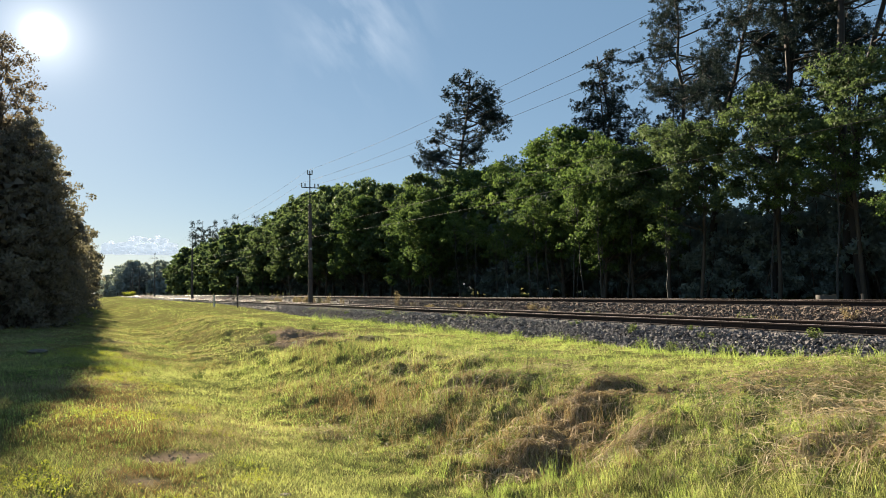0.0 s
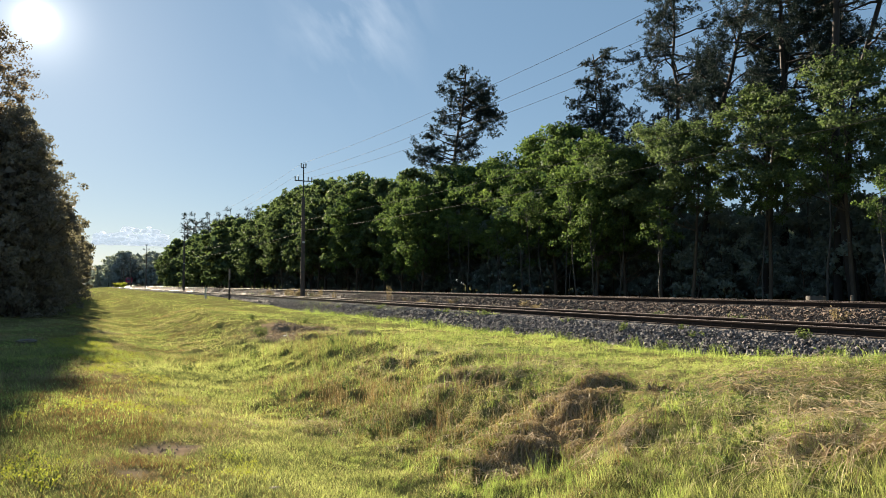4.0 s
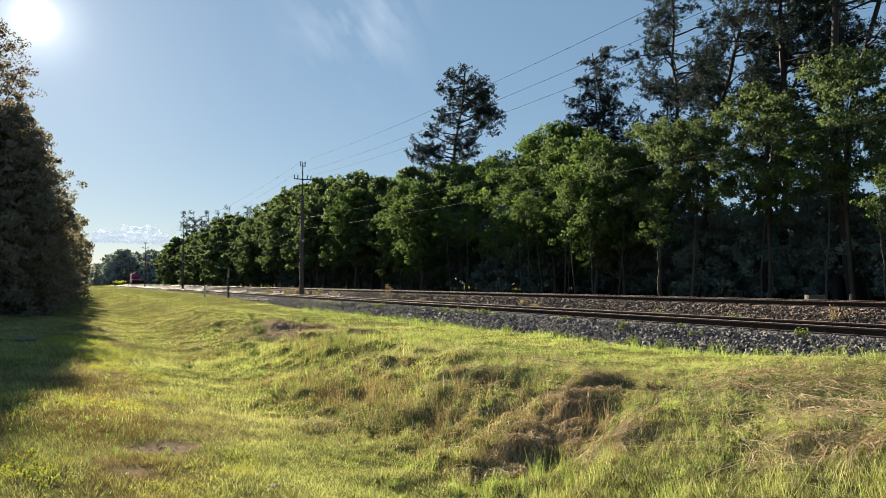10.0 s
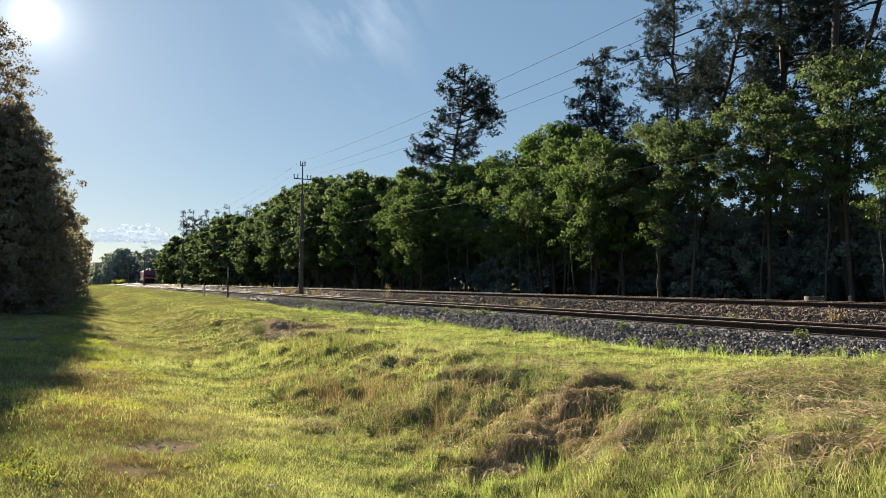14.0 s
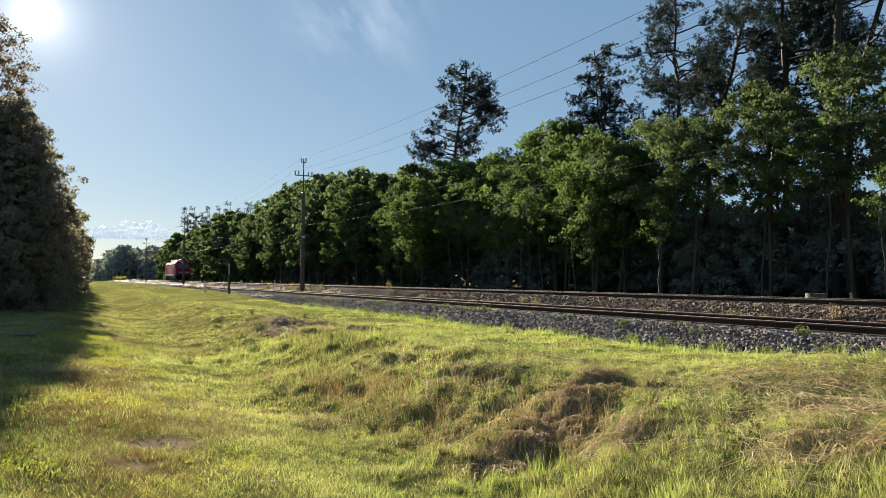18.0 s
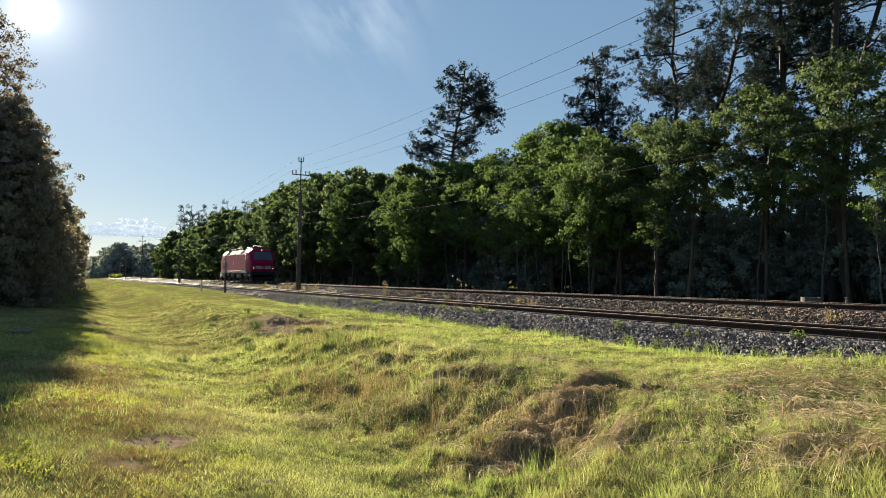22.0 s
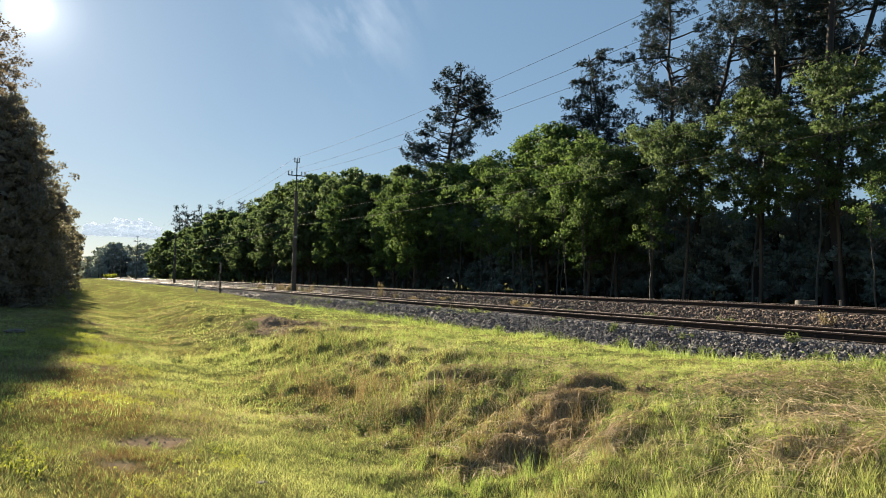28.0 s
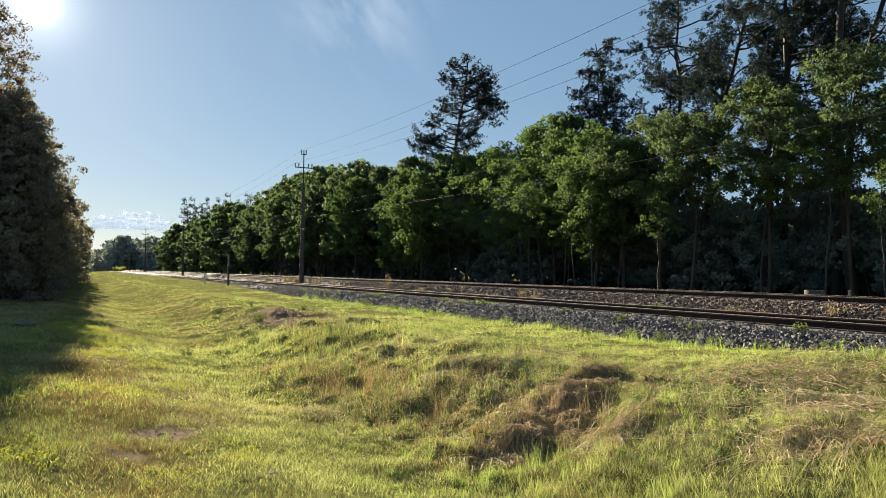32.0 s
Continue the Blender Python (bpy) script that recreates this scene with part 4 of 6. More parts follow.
        y += rng.uniform(3.0, 4.2) if thin else rng.uniform(2.6, 4.8)
    # those that stand out of the line and catch the sun
    for kind, x, y, turn, size, tall in ((front[1], 30.9, 36.0, 75, .96, 1.04), (front[2], 29.2, 58.5, 20, .96, 1.04), (front[2], 29.8, 63.5, 200, .98, 1.1), (front[0], 29.6, 76.0, 10, 1.1, 1.05),
                                        (mid[0], 29.0, 88.0, 40, 1.14, 1.05), (mid[1], 28.8, 104.0, 0, 1.15, 1.05), (mid[0], 28.6, 121.0, 100, 1.12, 1.05)):
        plant(kind, x, y, turn, size, tall, group="forest edge")
    for x0, step, tall in ((36.0, 3.8, 1.0), (39.5, 4.2, .95), (43.5, 5.0, .9)):
        y = 11.0
        while y < (128 if x0 < 43 else 62):
            x = x0 + rng.uniform(-1.3, 1.3)
            low = math.atan2(x, y) > radians(46.0)
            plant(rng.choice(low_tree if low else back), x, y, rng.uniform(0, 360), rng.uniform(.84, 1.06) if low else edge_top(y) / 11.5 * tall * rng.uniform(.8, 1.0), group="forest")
            y += rng.uniform(.8, 1.25) * step
    y = 129.0
    while y < 272:
        for x0 in (31.0, 37.5):
            plant(rng.choice(far), x0 + float(bend(y)) + rng.uniform(-1.5, 1.5), y, rng.uniform(0, 360), edge_top(y) / 12 * rng.uniform(.85, 1.06), group="forest edge")
        y += rng.uniform(4, 6.5)
    for x0 in (34.0, 37.0, 41.0):
        y = 11.0
        while y < (124 if x0 < 41 else 50):
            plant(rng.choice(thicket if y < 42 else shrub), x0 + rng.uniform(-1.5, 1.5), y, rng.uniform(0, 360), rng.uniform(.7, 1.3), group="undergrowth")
            y += rng.uniform(2.0, 3.4)
    for x, y, h, k, tilt in ((38, 46.2, 14.5, 2, -4), (38, 42.7, 19.5, 0, -2), (38, 37.3, 24.5, 2, 1), (38.5, 39.8, 17, 1, 9), (34.5, 30.9, 23.2, 3, 11), (39, 33.2, 21.5, 1, 20), (34.5, 26.0, 23.2, 0, 2),
                             (38, 26.8, 26, 4, 0), (34.5, 21.8, 24, 4, 8), (34, 20.6, 27, 4, 0), (39, 44.6, 18.0, 2, -5), (40, 29.0, 17.0, 0, 0), (39, 24.2, 16.5, 2, 3)):
        c = plant((pines + sparse)[k], x, y, rng.uniform(0, 360), h / 24, group="pines")
        az = math.atan2(x, y)
        spot = c.matrix_basis.translation.copy()
        c.matrix_basis = Matrix.Translation(spot) @ Matrix.Rotation(radians(tilt), 4, (math.sin(az), math.cos(az), 0)) @ Matrix.Translation(-spot) @ c.matrix_basis
    plant(lone, 35.8, 65.35, -29, 1.0, group="pines")
    for y, h in ((226, 25), (217, 21.5), (209, 23.5), (198, 19.5), (188, 21.5), (176, 20), (166, 17.5), (157, 19.5), (148, 16.5), (141, 18), (132, 16), (125, 17), (115, 16)):
        plant(rng.choice(slim), 32.5 + float(bend(y)) + rng.uniform(-.7, 1.5), y, rng.uniform(0, 360), h * .9 / 24, group="pines")
    hazy = [broad_tree(s, 12.0, 7.0, .3, 2200, .5, "distant tree in haze-pale leaf colour closing the view down the line", leaf=M_LEAF_FAR, clumps=90, three=True, step=20) for s in (71, 72)]
    for k in range(34):
        x, y = 29.6 + rng.uniform(-1.2, 1.8), 8 + k * 1.35 + rng.uniform(-.8, .8)
        if math.atan2(x, y) > radians(43) and k % 3:
            continue
        c = plant(rng.choice(sapling), x, y, rng.uniform(0, 360), rng.uniform(.8, 1.1), group="young trees")
        c.matrix_basis = c.matrix_basis @ pose(0, 0, 0, rng.uniform(-4, 4), rng.uniform(-4, 4))
    y = 12.0
    while y < 60:
        for x0 in (43.0, 47.5, 51.0):
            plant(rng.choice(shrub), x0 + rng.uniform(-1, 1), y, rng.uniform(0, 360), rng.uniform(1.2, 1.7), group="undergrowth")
        y += rng.uniform(2.6, 3.6)
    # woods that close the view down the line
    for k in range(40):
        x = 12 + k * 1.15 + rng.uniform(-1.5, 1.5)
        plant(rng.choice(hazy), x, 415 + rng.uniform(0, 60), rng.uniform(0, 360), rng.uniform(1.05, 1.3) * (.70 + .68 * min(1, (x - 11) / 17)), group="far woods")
    # the row on the other side of the grassy strip
    dense = [broad_tree(s, 9.0, 5.0, .0, 18000, .10, "dense dark tree with branches down to the grass", leaf=M_LEAF_FLARE, clumps=260, airy=.85, three=True, step=10) for s in (51, 52)]
    birch = [broad_tree(s, 14.0, 4.5, 4.0, 10000, .09, "tall birch with a loose airy crown", bark=M_BARK, leaf=M_LEAF_BIRCH, clumps=210, name="birch_tree", airy=.9, three=True, step=6) for s in (61, 62)]
    rough = [broad_tree(53, 9.0, 5.4, .0, 2800, .26, "dense dark tree with branches down to the grass", leaf=M_LEAF_FLARE, clumps=110, three=True, step=20)]
    y = 42.0
    while y < 125:
        plant(rng.choice(dense) if y < 62 else rough[0], -1.9 + (y - 42) * .035 + rng.uniform(-.6, .2), y, rng.uniform(0, 360), rng.uniform(.85, 1.05), group="tree row")
        plant(rough[0], -5.5 + rng.uniform(-1, 1), y + 2, rng.uniform(0, 360), rng.uniform(1.0, 1.2), group="tree row")
        y += rng.uniform(3.2, 4.6)
    plant(dense[0], -2.5, 43.4, 60, 1.14, group="tree row")
    plant(dense[1], -4.4, 44.5, 60, 1.2, group="tree row")
    plant(dense[0], -2.5, 42.0, 250, 1.0, 1.22, group="tree row")
    plant(dense[0], -1.9, 44.0, 140, .86, 1.33, group="tree row")
    plant(dense[1], -2.9, 46.0, 40, .95, 1.25, group="tree row")
    plant(rough[0], -2.4, 45.6, 10, .98, group="tree row")
    plant(rough[0], -3.3, 42.6, 80, 1.0, group="tree row")
    plant(birch[0], -3.7, 43.6, 20, 1.15, group="tree row")
    plant(birch[1], -5.0, 47.0, 120, 1.1, group="tree row")
    plant(dense[1], -3.4, 41.0, 200, 1.1, group="tree row")
    plant(birch[0], -6.5, 41.0, 200, 1.0, group="tree row")
    for t in front + mid + high + back + far + shrub + thicket + low_tree + pines + sparse + [lone] + slim + hazy + sapling + dense + rough + birch:
        for o in (*t.children_recursive, t):
            bpy.data.objects.remove(o)


build_trees()

# ---- tracks ----
def along(xz, y0, y1, x, z, step_near=4.0):
    """Vertices and quads of a profile swept along the line."""
    ys = np.concatenate([np.arange(y0, 130, step_near * 4), np.arange(130, y1, 8), [y1]])
    n, k = len(ys), len(xz)
    P = np.array(xz)
    v = np.stack([P[None, :, 0] + x + bend(ys)[:, None], np.repeat(ys[:, None], k, 1), np.repeat(P[None, :, 1] + z, n, 0)], -1).reshape(-1, 3)
    i, j = np.meshgrid(np.arange(n - 1), np.arange(k - 1), indexing="ij")
    a = i * k + j
    return v, np.stack([a, a + k, a + k + 1, a + 1], -1).reshape(-1, 4)


RAIL_SIDE = [(-.026, 0), (-.035, -.008), (-.036, -.035), (-.009, -.05), (-.009, -.14), (-.07, -.158), (-.07, -.172), (.07, -.172), (.07, -.158), (.009, -.14), (.009, -.05), (.036, -.035), (.035, -.008), (.026, 0), (-.026, 0)]
RAIL_HEAD = [(-.026, .001), (-.02, .003), (.02, .003), (.026, .001)]


def stones(name, rng, x, y, z, size, mat, label):
    """Broken stones: squashed random polyhedra joined into one mesh."""
    n = len(x)
    base = np.array([(1, 0, 0), (-1, 0, 0), (0, 1, 0), (0, -1, 0), (0, 0, 1), (0, 0, -1)], float)
    tri = np.array([(0, 2, 4), (2, 1, 4), (1, 3, 4), (3, 0, 4), (2, 0, 5), (1, 2, 5), (3, 1, 5), (0, 3, 5)])
    q = rng.normal(0, 1, (n, 4))
    q /= np.linalg.norm(q, axis=1, keepdims=True)
    w, a, b, c = q.T
    R = np.stack([1 - 2 * (b * b + c * c), 2 * (a * b - c * w), 2 * (a * c + b * w), 2 * (a * b + c * w), 1 - 2 * (a * a + c * c), 2 * (b * c - a * w),
                  2 * (a * c - b * w), 2 * (b * c + a * w), 1 - 2 * (a * a + b * b)], 1).reshape(n, 3, 3)
    v = base[None] * rng.uniform(.6, 1.25, (n, 6, 1)) + rng.normal(0, .22, (n, 6, 3))
    v *= (size * rng.uniform(.6, 1.35, n))[:, None, None]
    v = np.einsum("nij,nkj->nki", R, v) + np.stack([x, y, z], 1)[:, None]
    f = (np.arange(n) * 6)[:, None, None] + tri[None]
    return tagged(new(name, mesh_from(name, v.reshape(-1, 3), f.reshape(-1, 3), [mat])), label, "gravel", kind="stuff")


def bed_near(s):
    return np.interp(s, [11.9, 12.3, 13.35, 13.9, 16.1, 16.6, 17.4], [-1.12, -1.03, -.60, -.565, -.565, -.60, -.80])


def bed_far(s):
    return np.interp(s, [17.0, 17.6, 19.1, 19.7, 22.5, 23.0, 24.3], [-.76, -.66, -.30, -.22, -.22, -.26, -.85])


def build_track(name, x, z, y0, label):
    ob = thing(name, label, "railway track", kind="structure")
    for s in (-.7525, .7525):
        r = part("rail", mesh_from("rail", *along(RAIL_SIDE, y0, 620, x + s, z), [M_RAIL_SIDE], False), None, ob, "rusty steel rail")
        part("rail_head", mesh_from("rail_head", *along(RAIL_HEAD, y0, 620, x + s, z), [M_RAIL_TOP], True), None, r, "polished running surface")
    bm = bmesh.new()
    box(bm, (0, 0, 0), (2.5, .26, .2), .025)
    me = bpy.data.meshes.new("sleeper")
    bm.to_mesh(me)
    bm.free()
    me.materials.append(M_SLEEPER)
    bm = bmesh.new()
    box(bm, (0, 0, 0), (.30, .16, .03), .006)
    for sx in (-.1, .1):
        cyl(bm, (sx, 0, .0), (sx, 0, .075), .017, .013, 6)
    fast = bpy.data.meshes.new("rail_fastening")
    bm.to_mesh(fast)
    bm.free()
    fast.materials.append(M_RAIL_SIDE)
    for k in range(150):
        y = y0 + 8 + k * .6
        sl = part("sleeper", me, None, ob)
        sl.location = (x + float(bend(y)), y, z - .275)
        if k < 110:
            for s in (-.7525, .7525):
                f = part("rail_fastening", fast, None, sl)
                f.location = (s, 0, .115)
    return ob


def build_tracks():
    rng = np.random.default_rng(9)
    build_track("track_near", NEAR_X, NEAR_Z, -6.0, "old railway track on grey ballast")
    build_track("track_far", FAR_X, 0.0, -6.0, "railway track on raised brown ballast")
    for fn, xs, name, label in ((bed_near, (11.9, 12.3, 13.35, 13.9, 16.1, 16.6, 17.4), "ballast_bed_near", "near-black bed under the track's grey ballast"),
                                (bed_far, (17.0, 17.6, 19.1, 19.7, 22.5, 23.0, 24.3), "ballast_bed_far", "near-black bed under the track's brown ballast")):
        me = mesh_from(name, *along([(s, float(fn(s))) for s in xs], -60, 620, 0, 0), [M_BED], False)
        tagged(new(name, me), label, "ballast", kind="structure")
    for n, y0, y1, size in ((20000, 5, 22, .040), (11000, 22, 50, .056), (3000, 50, 110, .08), (2600, 110, 300, .08)):
        s, y = rng.uniform(12.0, 14.2, n), rng.uniform(y0, y1, n)
        s -= rng.random(n) ** 3 * .35
        stones("ballast", rng, s + bend(y), y, bed_near(s) + rng.uniform(-.01, .02, n), np.full(n, size), M_STONE, "loose grey crushed-stone ballast")
        m = int(n * .22)
        s, y = rng.uniform(14.2, 16.4, m), rng.uniform(y0, y1, m)
        keep = np.abs(np.abs(s - NEAR_X) - .7525) > .09
        s, y = s[keep], y[keep]
        stones("ballast", rng, s + bend(y), y, bed_near(s) + rng.uniform(-.03, .0, len(s)), np.full(len(s), size), M_STONE, "loose grey crushed-stone ballast between the rails")
        n = int(n * .55)
        s, y = rng.uniform(16.0, 20.3, n), rng.uniform(y0, y1, n)
        z = np.maximum(bed_near(s), bed_far(s))
        stones("ballast", rng, s + bend(y), y, z + rng.uniform(-.01, .02, n), np.full(n, size * 1.2), M_STONE_BROWN, "loose brownish crushed-stone ballast")


build_tracks()


# ---- telegraph line ----
POLES = [(POLE_X + float(bend(57.5 + 67 * k)), 57.5 + 67 * k) for k in range(-2, 6)]
ARM_Z, TOP_Z, LOW_Z = 9.55, 10.75, (6.05, 5.12)


def build_pole(x, y):
    z0 = -0.66
    ob = thing("telegraph_pole", "weathered telegraph pole with crossarm and insulators between the tracks", "utility pole", (x, y, z0), group="telegraph poles")
    h = 8.5
    part("shaft", mesh_from("shaft", *tubes([[(0, 0, -.4, .20), (0, 0, 2.6, .185), (0.01, 0, 5.5, .16), (0, 0, h, .13)]], 12), [M_POLE], True), None, ob)
    part("pole_cap", one_cyl((0, 0, h), (0, 0, h + .05), .14, .10), M_STEEL, ob)
    part("mast", one_cyl((0, 0, h - 1.2), (0, 0, TOP_Z - z0), .055, .045, 8), M_STEEL, ob, "thin dark steel extension mast")
    arm = part("crossarm", one_box((0, 0, ARM_Z - z0 - .25), (1.5, .07, .08), .01), M_STEEL, ob)
    for s in (-.72, -.42, .42, .72):
        part("insulator", one_cyl((s, 0, ARM_Z - z0 - .22), (s, 0, ARM_Z - z0 + .10), .045, .06, 8), M_CERAMIC, arm)
    top = part("top_bracket", one_box((0, 0, TOP_Z - z0 - .32), (.45, .06, .06), .01), M_STEEL, ob)
    for s in (-.2, .2):
        part("insulator", one_cyl((s, 0, TOP_Z - z0 - .3), (s, 0, TOP_Z - z0 + .05), .045, .06, 8), M_CERAMIC, top)
    for z in LOW_Z:
        part("cable_bracket", one_box((.15, 0, z - z0), (.42, .06, .06), .01), M_STEEL, ob)
    part("plate", one_box((0, -.172, 4.75), (.2, .012, .16), .003), M_WHITE, ob, "small pale number plate")
    part("strap", one_cyl((0, 0, 2.2), (0, 0, 2.32), .205, sides=12), M_STEEL, ob)
    return ob


def build_line():
    for x, y in POLES:
        build_pole(x, y)
    for off, z, r, sag in ((-.2, TOP_Z, .008, .9), (-.72, ARM_Z + .1, .008, .95), (.72, ARM_Z + .1, .008, 1.0), (.34, LOW_Z[0], .009, .5), (.34, LOW_Z[1], .010, .5)):
        path = []
        for (xa, ya), (xb, yb) in zip(POLES[:-1], POLES[1:]):
            for t in np.linspace(0, 1, 14)[:-1]:
                path.append((xa + (xb - xa) * t + off, ya + (yb - ya) * t, z - sag * 4 * t * (1 - t), r))
        me = mesh_from("wire", *tubes([path], 5), [M_WIRE], True)
        tagged(new("overhead_wire", me), "thin overhead telegraph wire strung between the poles", "wire", group="overhead wires")


build_line()

# ---- the locomotive ----
def loft(sections):
    """A closed hull through cross sections of equally many points."""
    bm = bmesh.new()
    rings = [[bm.verts.new(p) for p in s] for s in sections]
    k = len(rings[0])
    for a, b in zip(rings[:-1], rings[1:]):
        for i in range(k):
            bm.faces.new((a[i], a[(i + 1) % k], b[(i + 1) % k], b[i]))
    bm.faces.new(rings[0][::-1])
    bm.faces.new(rings[-1])
    bmesh.ops.recalc_face_normals(bm, faces=bm.faces)
    return bm


def slab(corners, thick):
    """A plate of that thickness outwards from four corners (outside seen counter-clockwise)."""
    c = [Vector(p) for p in corners]
    n = (c[1] - c[0]).cross(c[3] - c[0]).normalized()
    bm = bmesh.new()
    lo, hi = [bm.verts.new(p - n * thick * .5) for p in c], [bm.verts.new(p + n * thick) for p in c]
    k = len(c)
    bm.faces.new(hi)
    bm.faces.new(lo[::-1])
    for i in range(k):
        bm.faces.new((lo[i], lo[(i + 1) % k], hi[(i + 1) % k], hi[i]))
    return bm


def build_loco():
    red = material("red_paint", (0.29, 0.006, 0.050), (0.25, 0.005, 0.042), spec=0.05, rough=0.4, scale=0.5, fine=60, bump=0.004, dirt=0.12)
    red_b = red.node_tree.nodes["Principled BSDF"]
    red_b.inputs["Coat Weight"].default_value, red_b.inputs["Coat Roughness"].default_value = 0.0, 0.2
    grey = material("grey_frame_paint", (0.062, 0.067, 0.074), (0.042, 0.045, 0.05), spec=0.15, rough=0.8, scale=2, fine=25, bump=0.05, dirt=0.5)
    silver = material("silver_roof_paint", (0.11, 0.13, 0.16), (0.085, 0.10, 0.12), spec=0.1, rough=0.8, metal=0.0, scale=2, fine=25, bump=0.03)
    dark = material("black_underframe", (0.016, 0.017, 0.02), (0.026, 0.024, 0.023), spec=0.15, rough=0.85, scale=4, fine=40, bump=0.2)
    pale = material("pale_grey_paint", (0.38, 0.385, 0.39), (0.27, 0.27, 0.265), rough=0.6, scale=5, bump=0.05)
    # bluish base colour stands in for the sky reflected in the glass
    window = glass("cab_glass", (0.03, 0.042, 0.062), 0.10)
    black = material("black_trim", (0.02, 0.02, 0.022), (0.03, 0.03, 0.03), spec=0.2, rough=0.6, bump=0.0)
    lamp_on = glow("lit_headlamp", (1.0, 0.86, 0.62), 0.24)
    yellow = material("ochre_paint", (0.55, 0.33, 0.08), (0.45, 0.27, 0.07), rough=0.5, bump=0.0)
    wheel_m = material("wheel_steel", (0.09, 0.075, 0.065), (0.06, 0.05, 0.045), rough=0.6, metal=0.5, bump=0.1)
    ob = thing("locomotive", "red electric locomotive with grey frame, lit headlamps and raised pantograph", "locomotive")

    def ring(y, w, zb, ze, zt, rw):
        e = 0.06
        return [(-w, y, zb), (-w, y, ze), (-w + e, y, ze + .12), (-rw, y, zt - .03), (-rw + .2, y, zt), (rw - .2, y, zt), (rw, y, zt - .03), (w - e, y, ze + .12), (w, y, ze), (w, y, zb)]

    def cab(flip):
        def f(pts):
            return [(-x, 18.98 - y, z) for x, y, z in pts] if flip else pts
        c = part("cab", loft([f(ring(*a)) for a in ((.58, 1.16, 1.32, 2.1, 2.42, .95), (.66, 1.28, 1.28, 2.25, 2.55, 1.05), (.78, 1.36, 1.26, 2.4, 2.68, 1.1), (1.02, 1.42, 1.26, 2.74, 3.10, 1.12),
                                                     (1.44, 1.465, 1.26, 3.28, 3.74, 1.12), (1.60, 1.48, 1.26, 3.41, 3.94, 1.09), (1.85, 1.49, 1.26, 3.50, 4.05, 1.06), (3.80, 1.49, 1.26, 3.52, 4.08, 1.04))]),
                 red, ob, "red cab with raked windscreen")

        def g(x, y, z):
            return (-x, 18.98 - y, z) if flip else (x, y, z)
        # raked windscreen in two panes with a dark surround
        lean = lambda z: .745 + (z - 2.62) * .66
        part("windscreen_surround", slab([g(-1.16, lean(2.60), 2.60), g(1.16, lean(2.60), 2.60), g(1.02, lean(3.68), 3.68), g(-1.02, lean(3.68), 3.68)], .035), black, c)
        for s in (-1, 1):
            q = [g(s * .02, lean(2.66) - .035, 2.66), g(s * 1.10, lean(2.66) - .035, 2.66), g(s * .97, lean(3.62) - .035, 3.62), g(s * .02, lean(3.62) - .035, 3.62)]
            part("windscreen", slab(q if s > 0 else q[::-1], .02), window, c, "dark windscreen with sky reflection in its bluish colour")
            part("wiper", one_cyl(g(s * .35, lean(2.62) - .075, 2.62), g(s * .25, lean(3.25) - .08, 3.25), .014, sides=6), black, c)
            # lamp housing, lamp, white bars
            hq = [g(s * .94, .535, 1.56), g(s * 1.25, .60, 1.56), g(s * 1.27, .63, 2.02), g(s * .94, .56, 1.98)]
            h = part("lamp_housing", slab(hq if s > 0 else hq[::-1], .04), grey, c)
            part("headlamp", one_cyl(g(s * 1.12, .60, 1.70), g(s * 1.12, .515, 1.70), .07, .06, 14), lamp_on if not flip else glass("rear_lamp_glass", (.25, .02, .02)), h, "round lit headlamp" if not flip else "")
            part("marker_lamp", one_cyl(g(s * 1.12, .62, 1.88), g(s * 1.12, .535, 1.88), .055, .05, 12), glass("lamp_glass", (.3, .3, .3)), h)
            sq = [g(s * .12, .552, 1.55), g(s * .95, .552, 1.58), g(s * .95, .565, 2.02), g(s * .12, .565, 1.94)]
            bars = part("bar_surround", slab(sq if s > 0 else sq[::-1], .02), black, c)
            for z in (1.59, 1.77):
                bq = [g(s * .15, .53, z), g(s * .90, .53, z + .035), g(s * .90, .535, z + .185), g(s * .15, .535, z + .135)]
                part("light_bar", slab(bq if s > 0 else bq[::-1], .02), pale, bars, "pale grey bar slanting up outwards")
            # door with rails and steps
            sx = s * 1.492
            d = part("cab_door", one_box(g(sx, 3.12, 2.42), (.03, .66, 1.92), .012), red, c)
            part("door_window", one_box(g(sx + s * .012, 3.12, 3.0), (.02, .40, .64), .01), window, d)
            part("door_handle", one_box(g(sx + s * .03, 2.9, 2.2), (.03, .03, .14), .006), pale, d)
            for y in (2.68, 3.56):
                part("handrail", one_cyl(g(sx + s * .05, y, 1.5), g(sx + s * .05, y, 3.05), .02, sides=6), pale, c, "pale vertical handrail")
            part("sill_plate", one_box(g(sx + s * .01, 3.12, 1.50), (.03, .50, .06), .005), pale, c)
            if s * (-1 if flip else 1) < 0:
                part("notice_plate", one_box(g(sx + s * .004, 2.36, 3.02), (.012, .2, .2), .003), pale, c)
            part("mirror_camera", one_box(g(sx + s * .03, 3.70, 3.16), (.06, .12, .12), .02), black, c)
        part("top_lamp", one_cyl(g(0, 1.58, 3.86), g(0, 1.50, 3.82), .085, .075, 14), lamp_on if not flip else window, c, "round lit top lamp")
        part("badge", one_box(g(0, .565, 1.74), (.17, .02, .14), .006), pale, c, "small pale badge plate")
        part("front_moulding", one_box(g(0, .60, 2.36), (2.2, .05, .05), .015), red, c)
        for s in (-1, 1):
            # grey skirt under the cab, black plates as the shade in its foot holes, and the ladder below the door
            sk = part("cab_skirt", one_box(g(s * 1.40, 1.72, 1.00), (.12, 1.72, .58), .03), grey, c, "dark grey skirt under the cab")
